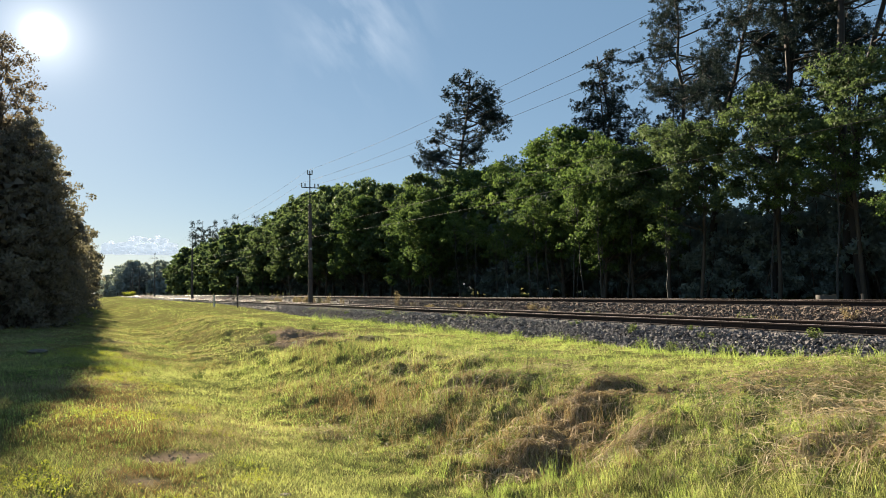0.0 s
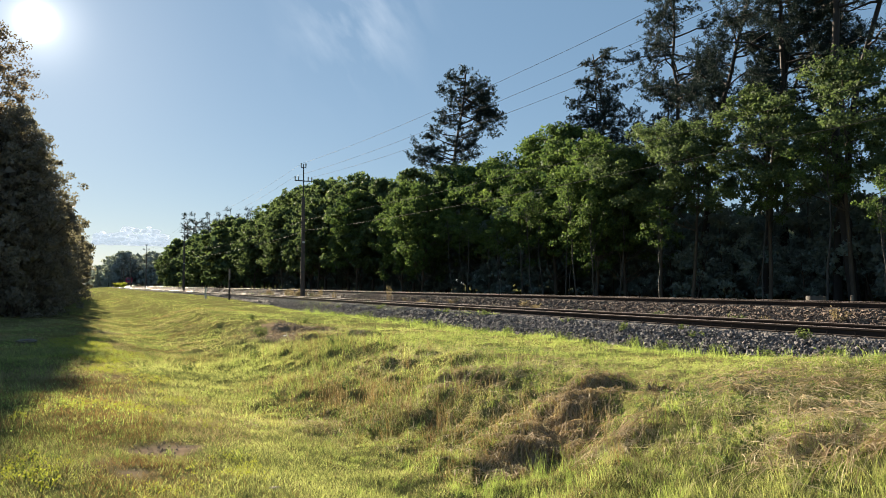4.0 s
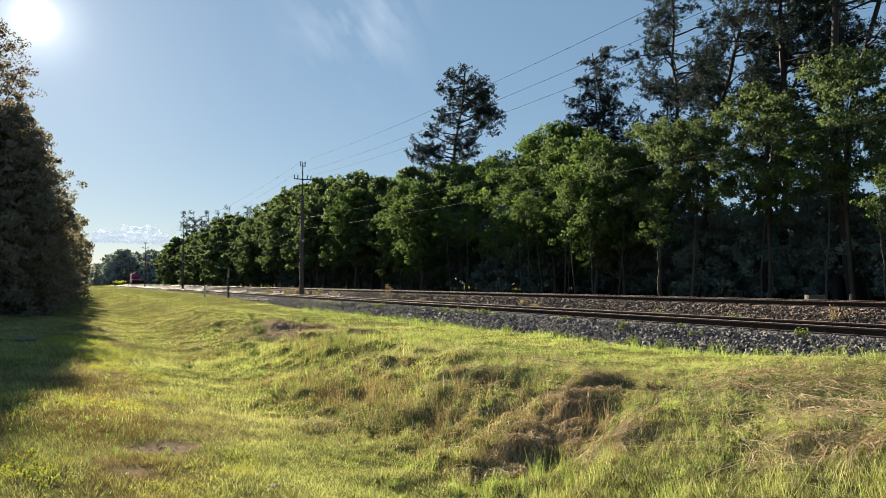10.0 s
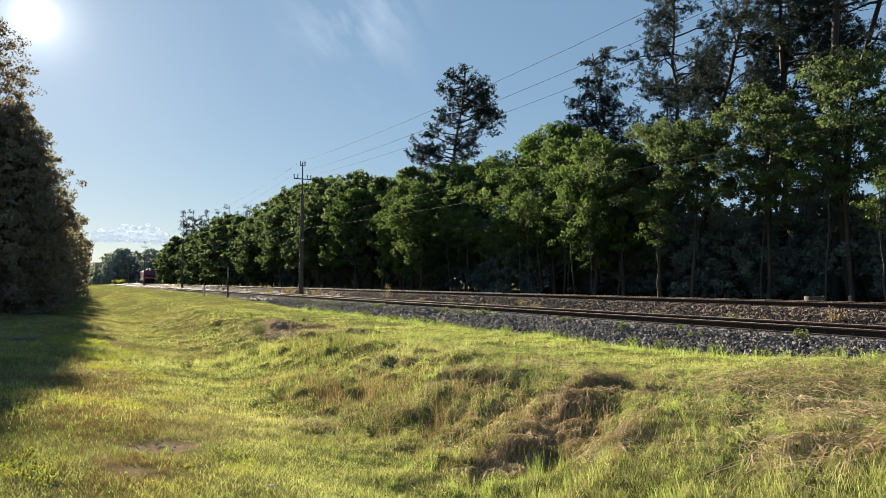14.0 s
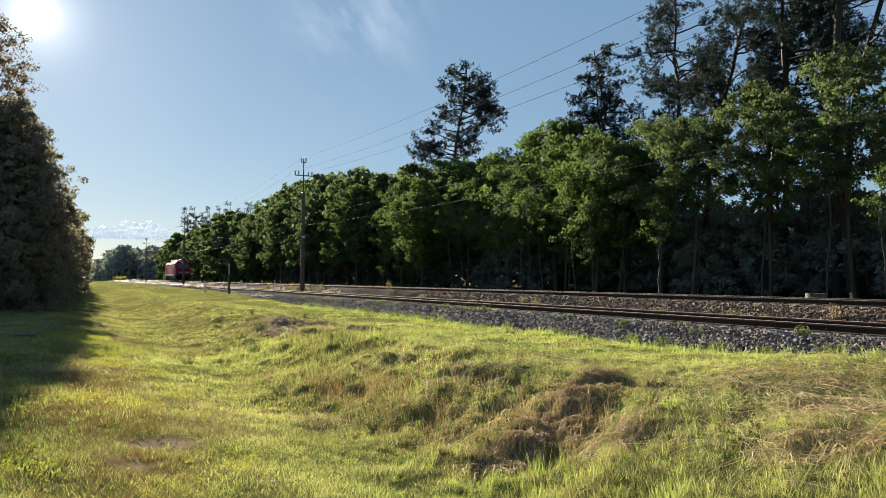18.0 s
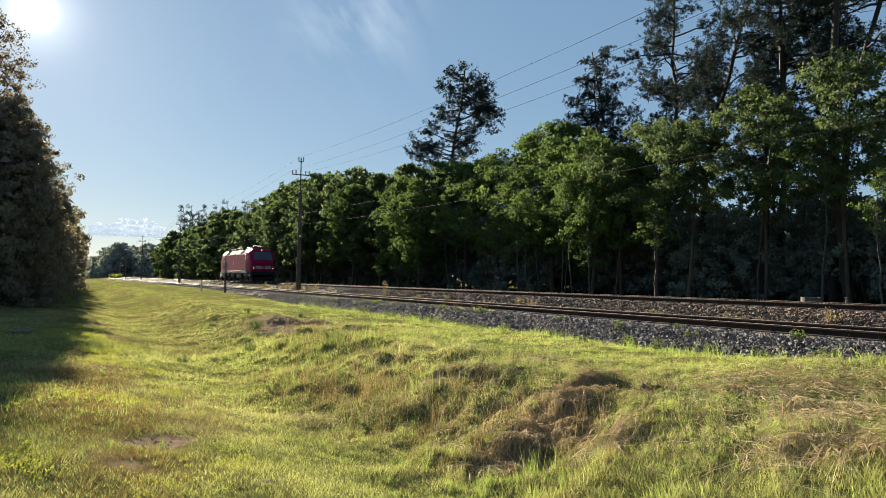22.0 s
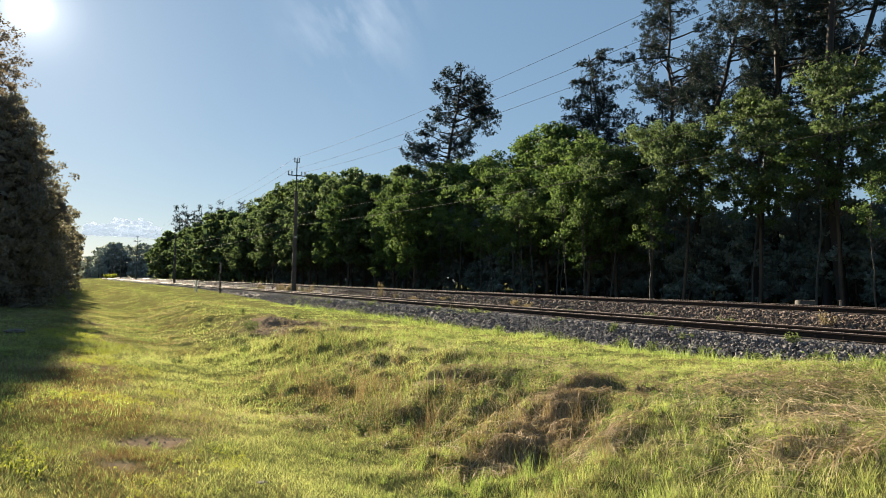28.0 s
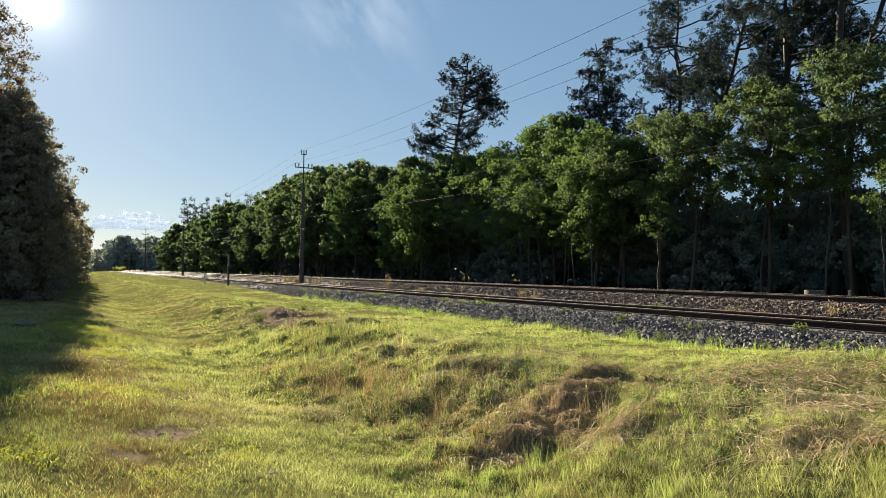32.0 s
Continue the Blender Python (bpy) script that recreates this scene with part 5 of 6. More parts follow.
            for z in (.86, 1.12):
                part("foot_hole", one_box(g(s * 1.457, 1.16, z), (.02, .30, .17), .01), black, sk)
            for dy in (-.2, .2):
                part("ladder_rail", one_cyl(g(s * 1.47, 3.12 + dy, .50), g(s * 1.47, 3.12 + dy, 1.22), .018, sides=6), pale, sk)
        # valance, buffers, coupling, plough
        part("buffer_beam", one_box(g(0, .72, 1.10), (2.66, .30, .42), .03), dark, ob)
        for s in (-1, 1):
            b = part("buffer", one_cyl(g(s * .875, .62, 1.06), g(s * .875, .12, 1.06), .12, sides=12), dark, ob)
            part("buffer_head", one_box(g(s * .875, .05, 1.06), (.60, .08, .36), .03), dark, b)
            part("steps", one_box(g(s * 1.34, .98, .78), (.10, .42, .40), .02), grey, ob)
            st = part("step_frame", one_box(g(s * 1.40, 3.12, .82), (.05, .56, .50), .02), grey, ob)
            for z in (.62, .90):
                part("step", one_box(g(s * 1.45, 3.12, z), (.12, .48, .03), .005), pale, st)
            cf = part("corner_steps", one_box(g(s * 1.42, 1.05, .92), (.04, .40, .72), .015), grey, ob)
            for z in (.66, .94, 1.16):
                part("step", one_box(g(s * 1.45, 1.05, z), (.08, .34, .03), .005), pale, cf)
            part("brake_hose", one_cyl(g(s * .35, .58, 1.0), g(s * .38, .50, .45), .03, sides=6), black, ob)
        part("draw_hook", one_box(g(0, .38, 1.05), (.10, .45, .12), .02), dark, ob)
        part("plough", slab([g(-1.25, .70, .20), g(1.25, .70, .20), g(1.25, .62, .60), g(-1.25, .62, .60)], .03), dark, ob)
        return c

    cab(False)
    cab(True)
    # machine room
    part("body", loft([ring(y, 1.465, 1.30, 3.46, 3.84, 1.04) for y in (3.78, 15.20)]), red, ob, "red machine-room body")
    for s in (-1, 1):
        part("side_panel", one_box((s * 1.472, 9.49, 2.43), (.02, 11.2, 1.92), .006), red, ob)
        part("rain_strip", one_box((s * 1.485, 9.49, 3.46), (.03, 11.4, .035), .006), pale, ob, "thin pale strip under the roof")
        part("frame_band", one_box((s * 1.455, 9.49, 1.27), (.09, 15.6, .36), .015), grey, ob, "grey lower frame band")
        for k in range(9):
            y = 4.42 + k * 1.268
            vent = k in (0, 1, 7, 8)
            bm = slab([(s * 1.44, y - .60, 3.52), (s * 1.44, y + .60, 3.52), (s * 1.10, y + .60, 3.93), (s * 1.10, y - .60, 3.93)][::s], .03)
            rp = part("roof_panel", bm, silver, ob, "silver sloping roof panel")
            if vent:
                bm = bmesh.new()
                for i in range(5):
                    u = i / 4
                    box(bm, (s * (1.45 - .27 * u), y, 3.60 + .29 * u), (.10, .98, .05), 0)
                part("vent_grille", bm, black, rp, "dark louvred vent")
        for k in range(14):
            y = 4.0 + k * .845
            part("roof_clip", one_box((s * 1.46, y, 3.52), (.05, .16, .07), .01), black, ob)
        # stencilled marks and hatches on the band
        for y, w in ((4.2, .5), (7.2, .28), (8.9, .7), (9.9, .9), (11.6, .3), (13.8, .6)):
            part("stencil_mark", one_box((s * 1.502, y, 1.27), (.006, w, .05), 0), pale, ob)
        for y in (6.6, 7.6, 11.0, 12.0):
            part("socket_cover", one_box((s * 1.505, y, 1.28), (.02, .16, .16), .01), black, ob)
        # white square emblem
        bm = bmesh.new()
        for dy, dz, w, h in ((0, .19, .50, .05), (0, -.19, .50, .05), (.225, 0, .05, .43), (-.225, 0, .05, .43), (-.09, 0, .05, .24), (.09, 0, .05, .24)):
            box(bm, (s * 1.486, 9.9 + dy, 2.42 + dz), (.008, w, h), 0)
        part("emblem", bm, M_WHITE, ob, "white square emblem")
        # bogies, boxes under the floor
        for y0 in (4.74, 14.24):
            bg = part("bogie_frame", one_box((s * 1.12, y0, .78), (.16, 3.9, .24), .04), dark, ob)
            for dy in (-1.5, 1.5):
                part("axle_box", one_box((s * 1.14, y0 + dy, .62), (.22, .42, .36), .05), dark, bg)
                for o in (-.34, .34):
                    part("spring", one_cyl((s * 1.14, y0 + dy + o, .66), (s * 1.14, y0 + dy + o, .98), .10, sides=10), dark, bg)
                part("brake_gear", one_box((s * .98, y0 + dy * .45, .45), (.10, .26, .34), .03), dark, bg)
            for dy in (-.35, .35):
                part("body_spring", one_cyl((s * 1.12, y0 + dy, .88), (s * 1.12, y0 + dy, 1.25), .15, sides=12), dark, bg)
            part("yaw_damper", one_cyl((s * 1.38, y0 - 1.1, .86), (s * 1.38, y0 - .25, .92), .06, sides=8), pale, bg, "pale damper strut")
            part("sand_pipe", one_cyl((s * 1.28, y0 + 2.0, 1.0), (s * 1.12, y0 + 2.15, .12), .03, sides=6), pale, bg)
            part("sand_box", one_box((s * 1.36, y0 + 1.95, .86), (.16, .20, .42), .03), pale, bg, "pale sand box")
        for y in (7.9, 9.6, 11.2):
            part("equipment_box", one_box((s * 1.30, y, .80), (.22, .72, .46), .03), pale if y != 9.6 else dark, ob, "pale equipment box" if y != 9.6 else "")
    part("transformer", one_box((0, 9.49, .70), (2.3, 5.0, .76), .06), dark, ob)
    part("underframe", one_box((0, 9.49, 1.12), (2.6, 16.6, .3), .03), dark, ob)
    # wheelsets, which turn
    sets = []
    for y in (3.24, 6.24, 12.74, 15.74):
        ax = part("wheelset", one_cyl((-.95, 0, 0), (.95, 0, 0), .09, sides=12), wheel_m, ob)
        ax.location = (0, y, .625)
        for s in (-1, 1):
            bm = cyl(bmesh.new(), (s * .70, 0, 0), (s * .825, 0, 0), .625, sides=28)
            cyl(bm, (s * .675, 0, 0), (s * .70, 0, 0), .652, sides=28)
            cyl(bm, (s * .82, 0, 0), (s * .86, 0, 0), .38, .30, sides=20)
            cyl(bm, (s * .85, 0, 0), (s * .90, 0, 0), .13, sides=12)
            for a in range(6):
                box(bm, (s * .835, .46 * math.cos(a * math.pi / 3), .46 * math.sin(a * math.pi / 3)), (.03, .07, .07), 0)
            part("wheel", bm, wheel_m, ax)
        sets.append(ax)
    # roof deck and its gear
    part("roof_deck", one_box((0, 9.49, 3.87), (2.1, 11.4, .10), .02), grey, ob)
    part("roof_hatch", one_box((0, 9.6, 3.98), (1.5, 4.6, .16), .04), silver, ob)
    for s in (-.55, .55):
        part("busbar", one_cyl((s, 4.4, 4.20), (s, 14.6, 4.20), .02, sides=6), M_WIRE, ob)
    for y in (4.4, 6.9, 8.6, 11.0, 12.6, 14.6):
        for s in (-.55, .55):
            bm = cyl(bmesh.new(), (s, y, 3.90), (s, y, 4.19), .045, sides=8)
            for i in range(4):
                cyl(bm, (s, y, 3.94 + i * .055), (s, y, 3.96 + i * .055), .085, .06, 10)
            part("roof_insulator", bm, black, ob)
    part("horn", one_cyl((-.5, 4.3, 4.0), (-.5, 3.95, 4.02), .05, .10, 10), black, ob)
    part("antenna", one_cyl((.4, 4.1, 3.9), (.4, 4.1, 4.3), .02, sides=6), pale, ob)

    def pantograph(y, up, d):
        p = part("pantograph", one_box((0, y, 4.30), (1.1, 1.5, .06), .02), black, ob, "raised single-arm pantograph" if up else "folded pantograph")
        for sx in (-.5, .5):
            for sy in (-.65, .65):
                part("foot_insulator", one_cyl((sx, y + sy, 3.90), (sx, y + sy, 4.29), .06, .045, 8), black, p)
        knee = (0, y + d * 1.75, 5.25 if up else 4.46)
        head = (0, y - d * .35, 6.05 if up else 4.58)
        part("lower_arm", one_cyl((0, y - d * .2, 4.34), knee, .055, .04, 8), black, p)
        part("control_rod", one_cyl((.14, y + d * .1, 4.34), (.05, knee[1], knee[2] - .1), .02, sides=6), black, p)
        for s in (-1, 1):
            part("upper_arm", one_cyl((s * .06, knee[1], knee[2]), (s * .45, head[1], head[2] - .12), .022, sides=6), black, p)
        for o in (-.2, .2):
            path = [(-.95, head[1] + o, head[2] - .22, .02), (-.72, head[1] + o, head[2] - .03, .025), (-.5, head[1] + o, head[2], .025), (.5, head[1] + o, head[2], .025), (.72, head[1] + o, head[2] - .03, .025), (.95, head[1] + o, head[2] - .22, .02)]
            part("collector_strip", mesh_from("collector_strip", *tubes([path], 6), [black], True), None, p)

    pantograph(5.9, True, 1)
    pantograph(13.2, False, -1)
    pantograph(3.9, False, -1)
    pantograph(15.1, False, 1)
    return ob, sets


loco, wheelsets = build_loco()

# ---- small things along the line ----
def strands(name, rng, spots, label, category, mat, width=.004):
    """Loose straws lying over one another: thin bent strips joined into one mesh."""
    vs, fs = [], []
    for cx, cy, r, n, length, way in spots:
        for _ in range(int(n * 2.2)):
            x, y = cx + rng.normal(0, r), cy + rng.normal(0, r * .7)
            a = way + rng.normal(0, .7)
            l = length * .8 * rng.uniform(.4, 1.2)
            t = np.linspace(-.5, .5, 4)
            px, py = x + np.cos(a) * l * t, y + np.sin(a) * l * t
            z = land(px, py) + .03 + .07 * rng.random() + .08 * (0.25 - t ** 2)
            w = width * rng.uniform(.7, 1.5)
            b = len(vs) * 8
            up = rng.uniform(-1, 1)
            off = np.array([-np.sin(a) * w, np.cos(a) * w, w * up])
            p = np.stack([px, py, z], 1)
            vs.append(np.stack([p - off, p + off], 1).reshape(-1, 3))
            fs += [(b + i * 2, b + i * 2 + 1, b + i * 2 + 3, b + i * 2 + 2) for i in range(3)]
    return tagged(new(name, mesh_from(name, np.concatenate(vs), fs, [mat])), label, category, kind="stuff")


def build_small():
    rng = np.random.default_rng(21)
    # marker post with stays, beside the ballast
    x, y = 12.3, 61.0
    z = float(land(np.array([x]), np.array([y]))[0])
    p = thing("marker_post", "dark weathered trackside post with a pale upper part and stay wires", "post", (x, y, z))
    part("post_shaft", one_cyl((0, 0, -.2), (0, 0, 1.7), .075, .07, 10), M_STEEL, p)
    part("post_top", one_cyl((0, 0, 1.7), (0, 0, 2.6), .075, .07, 10), M_CONCRETE, p, "pale upper part of the post")
    for s in (-1, 1):
        part("stay", one_cyl((0, 0, 2.35), (s * .75, .2, 1.1), .012, sides=6), M_STEEL, p)
    part("post_cap", one_box((0, 0, 2.62), (.18, .18, .05), .01), M_STEEL, p)
    # short white post
    x, y = 11.4, 67.0
    z = float(land(np.array([x]), np.array([y]))[0])
    p = thing("distance_post", "short white concrete distance post in the grass", "post", (x, y, z))
    part("post_shaft", one_box((0, 0, .5), (.16, .12, 1.1), .02), M_WHITE, p)
    part("post_cap", one_box((0, 0, 1.07), (.18, .14, .06), .02), M_CONCRETE, p)
    # concrete shaft ring behind the upper track
    bm = bmesh.new()
    bmesh.ops.create_cone(bm, cap_ends=False, segments=28, radius1=.34, radius2=.34, depth=1.0)
    bmesh.ops.create_cone(bm, cap_ends=False, segments=28, radius1=.26, radius2=.26, depth=1.0)
    bmesh.ops.bridge_loops(bm, edges=[e for e in bm.edges if all(v.co.z > .4 for v in e.verts)])
    bmesh.ops.recalc_face_normals(bm, faces=bm.faces)
    x, y = 24.6, 16.4
    p = thing("manhole_ring", "weathered concrete manhole ring beside the track, shade in its dark colour", "concrete ring", (x, y, -.40))
    part("ring_wall", bm, M_SHADE_CONCRETE, p)
    # small pale peg beside the ring
    p = thing("survey_peg", "small weathered grey peg beside the track", "peg", (24.2, 14.8, -.62))
    part("peg_shaft", one_box((0, 0, .35), (.07, .07, .75), .01), M_SLEEPER, p)
    part("peg_top", one_box((0, 0, .74), (.085, .085, .05), .01), M_SLEEPER, p)
    # tall dry weed and low weeds between the tracks
    def weed(x, y, h, n, mat, name, label, z=None, spread=.35, size=.09):
        z = float(land(np.array([x]), np.array([y]))[0]) if z is None else z
        ob = thing(name, label, "weed", (x, y, z))
        stems = []
        tips = []
        for _ in range(n):
            a, l = rng.uniform(0, 6.28), rng.uniform(.2, 1) * spread
            end = (math.cos(a) * l, math.sin(a) * l, h * rng.uniform(.55, 1))
            st = wander((math.cos(a) * .04, math.sin(a) * .04, -.05), end, .012, .004, rng, .12, 5)
            stems.append(st)
            tips += [st[i, :3] for i in (2, 3, 4)]
        tagged(part("stalk", mesh_from("stalk", *tubes(stems, 4), [M_BLADE_DRY if mat is M_BLADE_DRY else M_WEED], True), None, ob), kind="stuff")
        tagged(part("foliage", mesh_from("foliage", *leaf_quads(np.array(tips), 9 if h > .16 else 4, (.10 + .05 * h) * (1 if h > .16 else .5), size, rng, long=1.4), [mat]), None, ob), kind="stuff")
        return ob

    def bed(x, y):
        return float(max(bed_near(x), bed_far(x)))

    weed(17.4, 39.2, 1.15, 9, M_BLADE_DRY, "dry_weed", "tall dry weed with feathery heads between the tracks", bed(17.4, 39.2), .22, .05)
    for k in range(26):
        y = rng.uniform(10, 75)
        x = rng.uniform(16.4, 18.6)
        dry = rng.random() < .45
        weed(x, y, rng.uniform(.15, .4), 7, M_BLADE_DRY if dry else M_WEED, "track_weed", "dry brownish weed between the tracks" if dry else "low green weed between the tracks", bed(x, y), .3, .05)["group"] = "weeds between the tracks"
    for k in range(16):
        y = 49 + rng.uniform(0, 22)
        weed(17.8 + rng.uniform(-.5, .6), y, rng.uniform(.5, .9), 7, M_BLADE_DRY, "dry_weed", "dry feathery weed near the telegraph pole", bed(17.8, y), .2, .06)["group"] = "weeds between the tracks"
    for y in (9.3, 11.8, 12.5, 17.0, 21.8, 24.6, 25.4, 31.0, 36.0, 14.2):
        x = 13.3 + rng.uniform(-.4, .35)
        weed(x, y, rng.uniform(.12, .24), 6, M_WEED, "ballast_weed", "small green weed growing in the ballast", bed(x, y), .22, .045)["group"] = "weeds in the ballast"
    for y in np.arange(6.5, 34, 1.3):
        x = 12.1 + rng.uniform(-.25, .2)
        weed(x, float(y), rng.uniform(.12, .28), 6, M_WEED, "verge_weed", "leafy green weed at the foot of the ballast", None, .25, .045)["group"] = "weeds at the ballast foot"
    for x, y, h in ((5.6, 22.5, .5), (5.9, 23.6, .45), (4.0, 9.3, .3), (6.0, 16.8, .4), (2.6, 17.5, .25), (8.0, 26, .4), (7.0, 30, .5), (3.6, 13.0, .25), (-.27, 7.25, .25), (-.1, 6.85, .2), (-.31, 8.05, .25), (-.4, 7.5, .2), (.75, 17.6, .3), (1.1, 18.2, .3), (.9, 16.6, .25), (4.6, 19.06, .45),
                    (-.5, 10.4, .25), (1.4, 19.5, .3), (1.0, 21, .3)):
        yel = x < 1.5
        weed(x, y, h * (.32 if yel else .6), 7 if yel else 9, M_YELLOW if yel else M_WEED, "meadow_weed", "yellow-green leafy weed in the grass" if yel else "bright green leafy weed on the bank", None, .16 if yel else .3, .026 if yel else .034)["group"] = "weeds in the meadow"
    # low grass that has crept into the stones between the tracks
    for y0, y1, x0, n in ((25.5, 30.5, 16.9, 260), (40, 46, 16.3, 200), (50, 60, 17.6, 260), (20.2, 21.6, 16.9, 80), (13.4, 14.4, 16.8, 70), (33, 36, 17.2, 90), (21.3, 24.6, 13.72, 170), (29, 35.5, 13.65, 240), (37, 44, 13.5, 220)):
        cx, cy = x0 + rng.normal(0, .22, n), rng.uniform(y0, y1, n)
        gx, gy = np.repeat(cx, 9) + rng.normal(0, .05, n * 9), np.repeat(cy, 9) + rng.normal(0, .05, n * 9)
        gz = np.array([bed(float(a), 0) for a in gx])
        green = rng.random(n * 9) < .6
        hh = (np.repeat(rng.gamma(3, .03, n), 9) + .03) * (.55 if x0 < 14 else 1.0)
        for k, mat, name, label in ((green, M_BLADE_GREEN, "track_grass", "low green grass in the stones between the tracks"), (~green, M_BLADE_DRY, "dry_track_grass", "low dry grass in the stones between the tracks")):
            blades(name, np.stack([gx, gy, gz - .01], 1)[k], hh[k], np.full(k.sum(), .014), 1.0, mat, label, rng, 1)
    # yellow bush far down the line
    for k in range(3):
        weed(14.6 + k * 1.6 + float(bend(300)), 300 + k * 6, 2.0, 16, M_YELLOW, "bush", "sunlit yellow-green bush beside the far track", None, 1.6, .5)
    # straw lying on the bank
    ridge = [(6.9, 7.95), (6.35, 7.85), (5.85, 7.5), (5.4, 7.2), (4.9, 6.9), (4.4, 6.65)]
    strands("hay", rng, [(x, y, .2, 30, .34, 3.9) for x, y in ridge] +
            [(8.0, 6.2, .45, 70, .6, .4), (7.5, 4.9, .45, 80, .5, .9), (5.8, 3.9, .35, 90, .5, .7), (6.6, 11.2, .35, 90, .4, 1.2), (6.0, 13.1, .4, 60, .4, 1.2), (6.3, 9.6, .35, 70, .4, 2.8),
             (7.0, 21, .9, 90, .5, 1.5), (5.2, 5.75, .2, 70, .4, 2.0), (6.0, 10.5, .25, 50, .35, 1.9), (4.3, 6.6, .2, 50, .3, 3.9)], "loose dry straw lying on the bank", "straw", M_STRAW, .0021)
    strands("scattered_straw", rng, ((7.4, 9.9, .5, 90, .4, 2.4), (8.8, 5.2, .6, 70, .5, .5), (6.0, 9.6, 1.3, 420, .3, 1.4), (8.2, 5.8, 1.2, 520, .3, .6), (6.4, 4.6, .9, 420, .28, .8), (9.5, 6.5, 1.2, 260, .3, .6), (6.8, 13.5, 1.2, 240, .35, 1.4), (5.0, 8.0, .8, 200, .3, 1.5), (3.5, 10.0, .5, 120, .2, 1.2)),
            "thin dry straws scattered over the slope", "straw", M_STRAW, .0019)
    strands("brown_hay", rng, [(x + dx, y + dx * .3, .26, 52, .28, 4.1) for x, y in ridge for dx in (-.2, -.06, .1, .22)] +
            [(5.7, 10.3, .25, 110, .35, 4.2), (6.95, 6.9, .2, 50, .35, 2.5), (6.8, 22, .7, 120, .5, 1.5), (5.3, 6.6, .25, 70, .35, 3.9), (6.1, 9.7, .3, 80, .4, 3.6), (7.2, 4.7, .35, 110, .4, .8), (7.8, 6.3, .35, 90, .4, .6),
             (5.4, 5.95, .22, 110, .32, 3.2), (6.2, 7.5, .3, 120, .32, 3.9), (5.6, 7.0, .3, 120, .32, 3.9), (5.8, 4.0, .25, 120, .34, .8), (6.1, 3.6, .2, 90, .34, .6), (9.1, 6.9, .4, 110, .34, .5), (9.0, 5.8, .4, 110, .34, .6), (7.5, 10.8, .4, 120, .34, 1.2)],
            "brown matted hay hanging over the slump", "straw", M_HAY, .003)
    # pale stick on the bare slope
    st = [wander((0, 0, .03), (.55, -.35, .10), .022, .012, rng, .1, 5), wander((.25, -.15, .06), (.45, .12, .12), .012, .006, rng, .1, 4)]
    tagged(new("fallen_stick", mesh_from("fallen_stick", *tubes(st, 6), [M_WHITE], True)), "pale dry stick lying on the bare slope", "stick").location = (5.8, 21.9, float(land(np.array([5.8]), np.array([21.9]))[0]))
    # loose stones in the grass
    for x, y, r, name, label in ((-.92, 23.7, .20, "flat_stone", "flat grey stone lying in the shaded grass"), (1.75, 6.55, .045, "pale_pebble", "small pale pebble in the mown grass")):
        bm = bmesh.new()
        bmesh.ops.create_icosphere(bm, subdivisions=3, radius=1.0)
        for v in bm.verts:
            v.co *= 1 + .18 * noise.noise(v.co * 1.7 + Vector((x, y, 0))) + .05 * noise.noise(v.co * 6)
            v.co = Vector((v.co.x * r * 1.3, v.co.y * r, v.co.z * r * .38))
        me = bpy.data.meshes.new(name)
        bm.to_mesh(me)
        bm.free()
        me.materials.append(M_SLEEPER)
        tagged(new(name, me), label, "stone").location = (x, y, float(land(np.array([x]), np.array([y]))[0]) + r * .22)
    # broken soil
    for n, cx, cy, r, size in ((90, 1.02, 8.45, .2, .011), (60, .45, 7.7, .25, .009), (120, 1.63, 30.8, .3, .02), (90, 6.2, 7.8, .35, .022), (110, 5.3, 7.0, .35, .022), (110, 5.7, 10.2, .2, .022), (260, 6.6, 23.8, .6, .026), (260, 6.6, 21.9, .5, .026), (200, 7.4, 18.6, .3, .03), (60, 6.9, 6.85, .15, .025), (70, 1.0, 14.4, .6, .014), (90, 3.5, 11, .3, .02)):
        x, y = cx + rng.normal(0, r, n), cy + rng.normal(0, r, n)
        stones("soil_clods", rng, x, y, land(x, y) + .003, np.full(n, size), M_CLOD, "crumbled brown soil clods on the bare ground")["category"] = "soil"


# Dark colour stands in for the shade on the manhole ring.
M_SHADE_CONCRETE = material("shade_dark_concrete", (0.11, 0.10, 0.09), (0.07, 0.063, 0.056), rough=0.9, scale=4, fine=45, bump=0.4)
M_CLOD = material("soil_clod", (0.20, 0.155, 0.11), (0.31, 0.25, 0.185), rough=0.95, scale=8, fine=60, bump=0.4, island=True)
build_small()

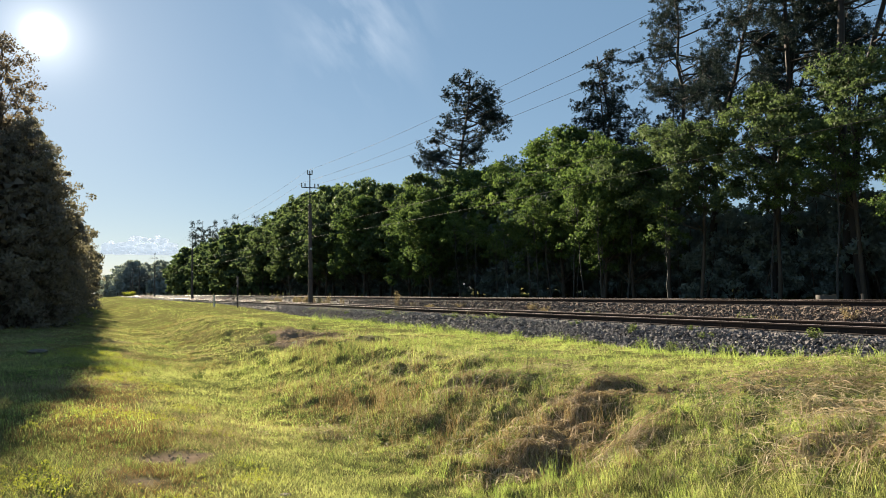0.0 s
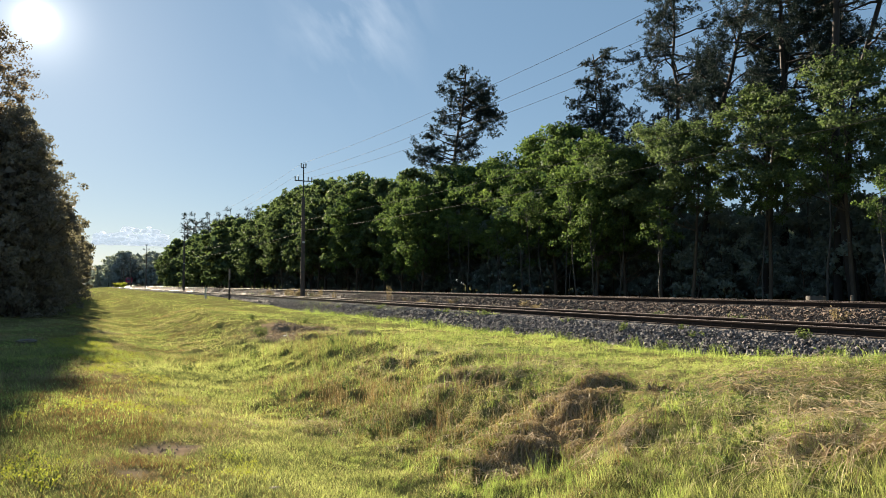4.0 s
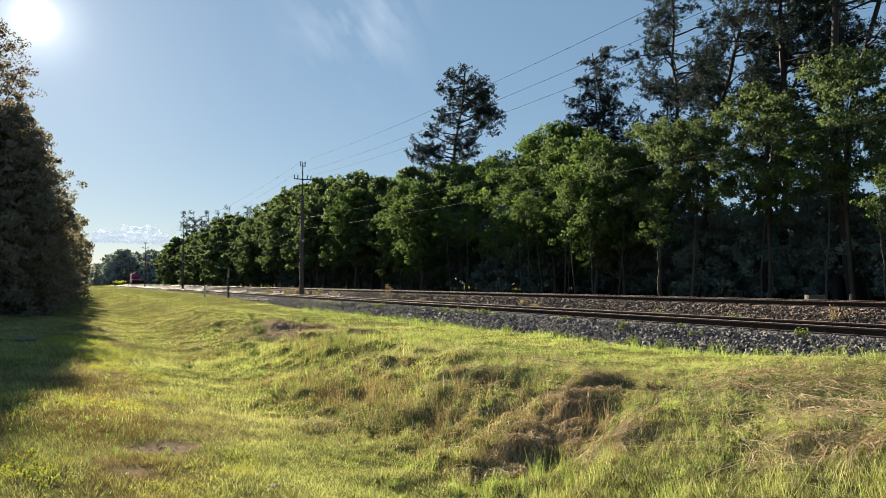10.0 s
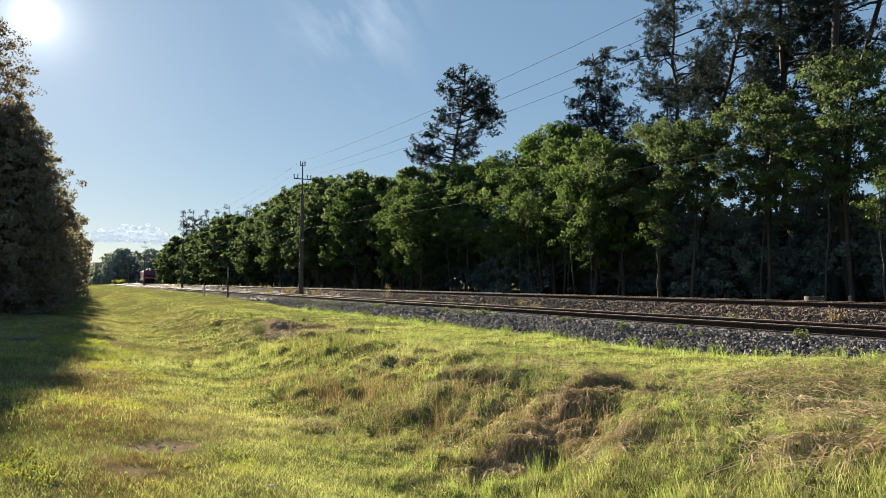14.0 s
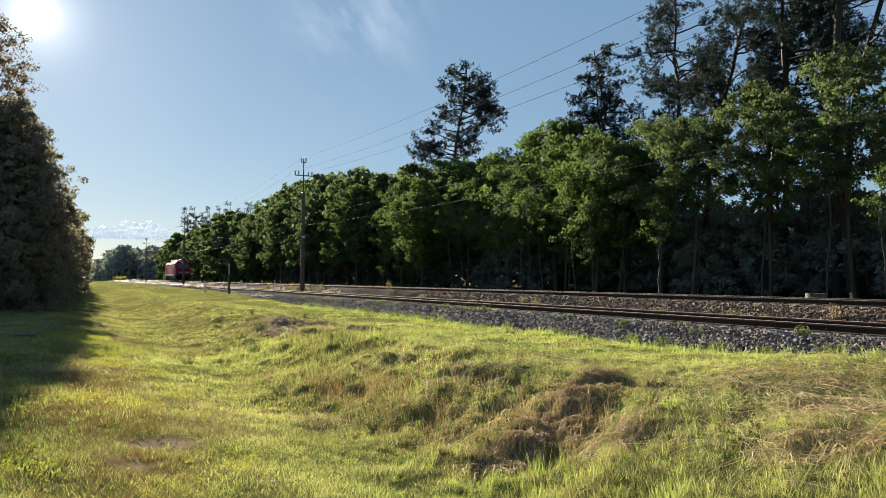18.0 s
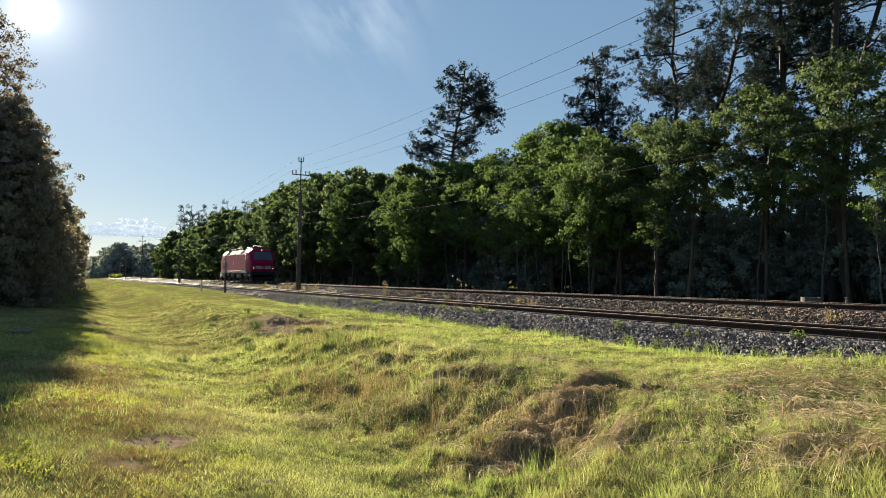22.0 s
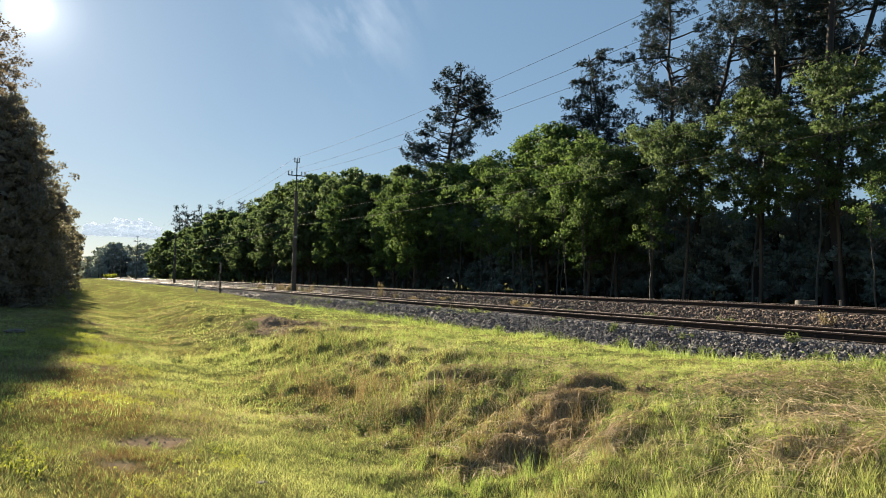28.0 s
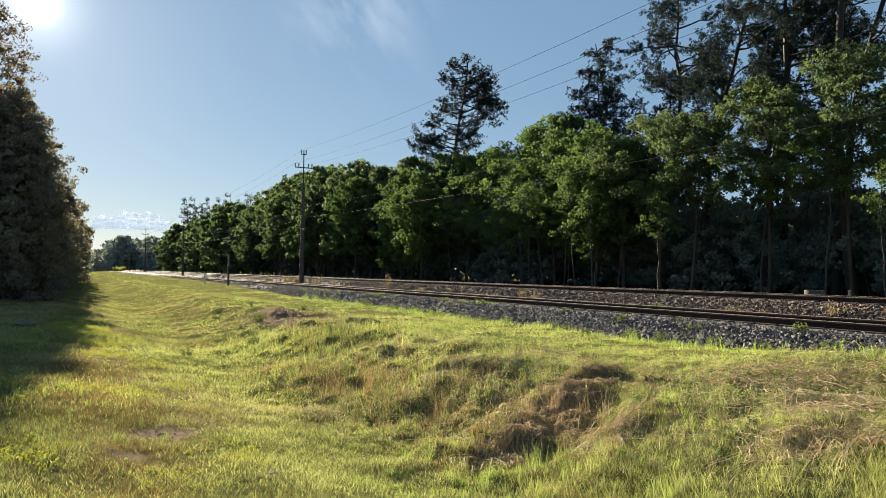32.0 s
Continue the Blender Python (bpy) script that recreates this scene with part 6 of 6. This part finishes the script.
# ---- an insect that darts past ----
def build_insect():
    brown = material("brown_chitin", (0.11, 0.055, 0.045), (0.16, 0.085, 0.07), rough=0.5, scale=300, fine=2000, bump=0.05)
    wing = material("insect_wing", (0.40, 0.37, 0.36), (0.30, 0.28, 0.27), rough=0.4, scale=300, fine=2000, bump=0.0)
    wing.node_tree.nodes["Principled BSDF"].inputs["Alpha"].default_value = 0.45
    ob = thing("flying_insect", "small brown flying insect with pale translucent wings", "insect")

    def egg(c, s):
        bm = bmesh.new()
        bmesh.ops.create_icosphere(bm, subdivisions=2, radius=1.0, matrix=Matrix.Scale(.75, 4) @ Matrix.Translation(c) @ Matrix.Diagonal((*s, 1)))
        return bm
    part("abdomen", egg((-.0055, 0, 0), (.006, .0030, .0028)), brown, ob)
    part("thorax", egg((.0015, 0, .0003), (.0036, .0034, .0032)), brown, ob)
    part("insect_head", egg((.0056, 0, 0), (.0018, .0024, .002)), brown, ob)
    for s in (-1, 1):
        n = 10
        rim = [(.0015 - .0035 * math.sin(math.pi * k / (n - 1)) ** .7 + .003 * k / (n - 1), s * (.002 + .014 * math.sin(.5 * math.pi * k / (n - 1)))) for k in range(n)]
        rim += [(.0040 - .002 * k / 4, s * (.016 - .0135 * k / 4)) for k in range(1, 5)]
        bm = bmesh.new()
        f = bm.faces.new([bm.verts.new((x * .8, y * .8, .0015)) for x, y in rim])
        ext = bmesh.ops.extrude_face_region(bm, geom=[f])
        bmesh.ops.translate(bm, verts=[v for v in ext["geom"] if isinstance(v, bmesh.types.BMVert)], vec=(0, 0, .0002))
        bmesh.ops.recalc_face_normals(bm, faces=bm.faces)
        part("wing", bm, wing, ob, "pale translucent wing")
    return ob


insect = build_insect()


# ---- movement ----
def motions():
    """The locomotive comes down the line at a steady 60 km/h."""
    rows = []
    for k in range(33):
        y = 32.665 - 16.814 * (k - 25) - 0.75
        slope = 2 * BEND * max(y + 9 - BEND_FROM, 0)
        rows.append((float(k), pose(FAR_X + float(bend(y)), y, 0, 0, 0, -math.degrees(math.atan(slope)))))
    walk(loco, rows)
    for ax in wheelsets:
        y = ax.location.y
        turns = [(k / FPS, pose(0, y, 0.625, math.degrees(16.814 * k / FPS / 0.625))) for k in range(32 * FPS + 1)]
        walk(ax, turns)
    # the insect darts across, low over the path, and settles in the grass again
    spot, way = Vector((0.365, 0.536, 0.521)), Vector((0.8267, -0.5626, 0))
    flight = []
    for t, s, up in ((0.0, -8.0, -1), (10.4, -8.0, -1), (11.5, -3.3, 0), (11.8, -1.3, 0), (12.0, 0.0, 0), (12.2, 1.3, 0), (12.5, 3.3, 0), (13.6, 8.0, -1), (32.0, 8.0, -1)):
        p = spot + way * s
        z = p.z if up == 0 else float(land(np.array([p.x]), np.array([p.y]))[0]) + .04
        flight.append((t, pose(p.x, p.y, z, 78, -14, -34.2)))
    walk(insect, flight)


motions()
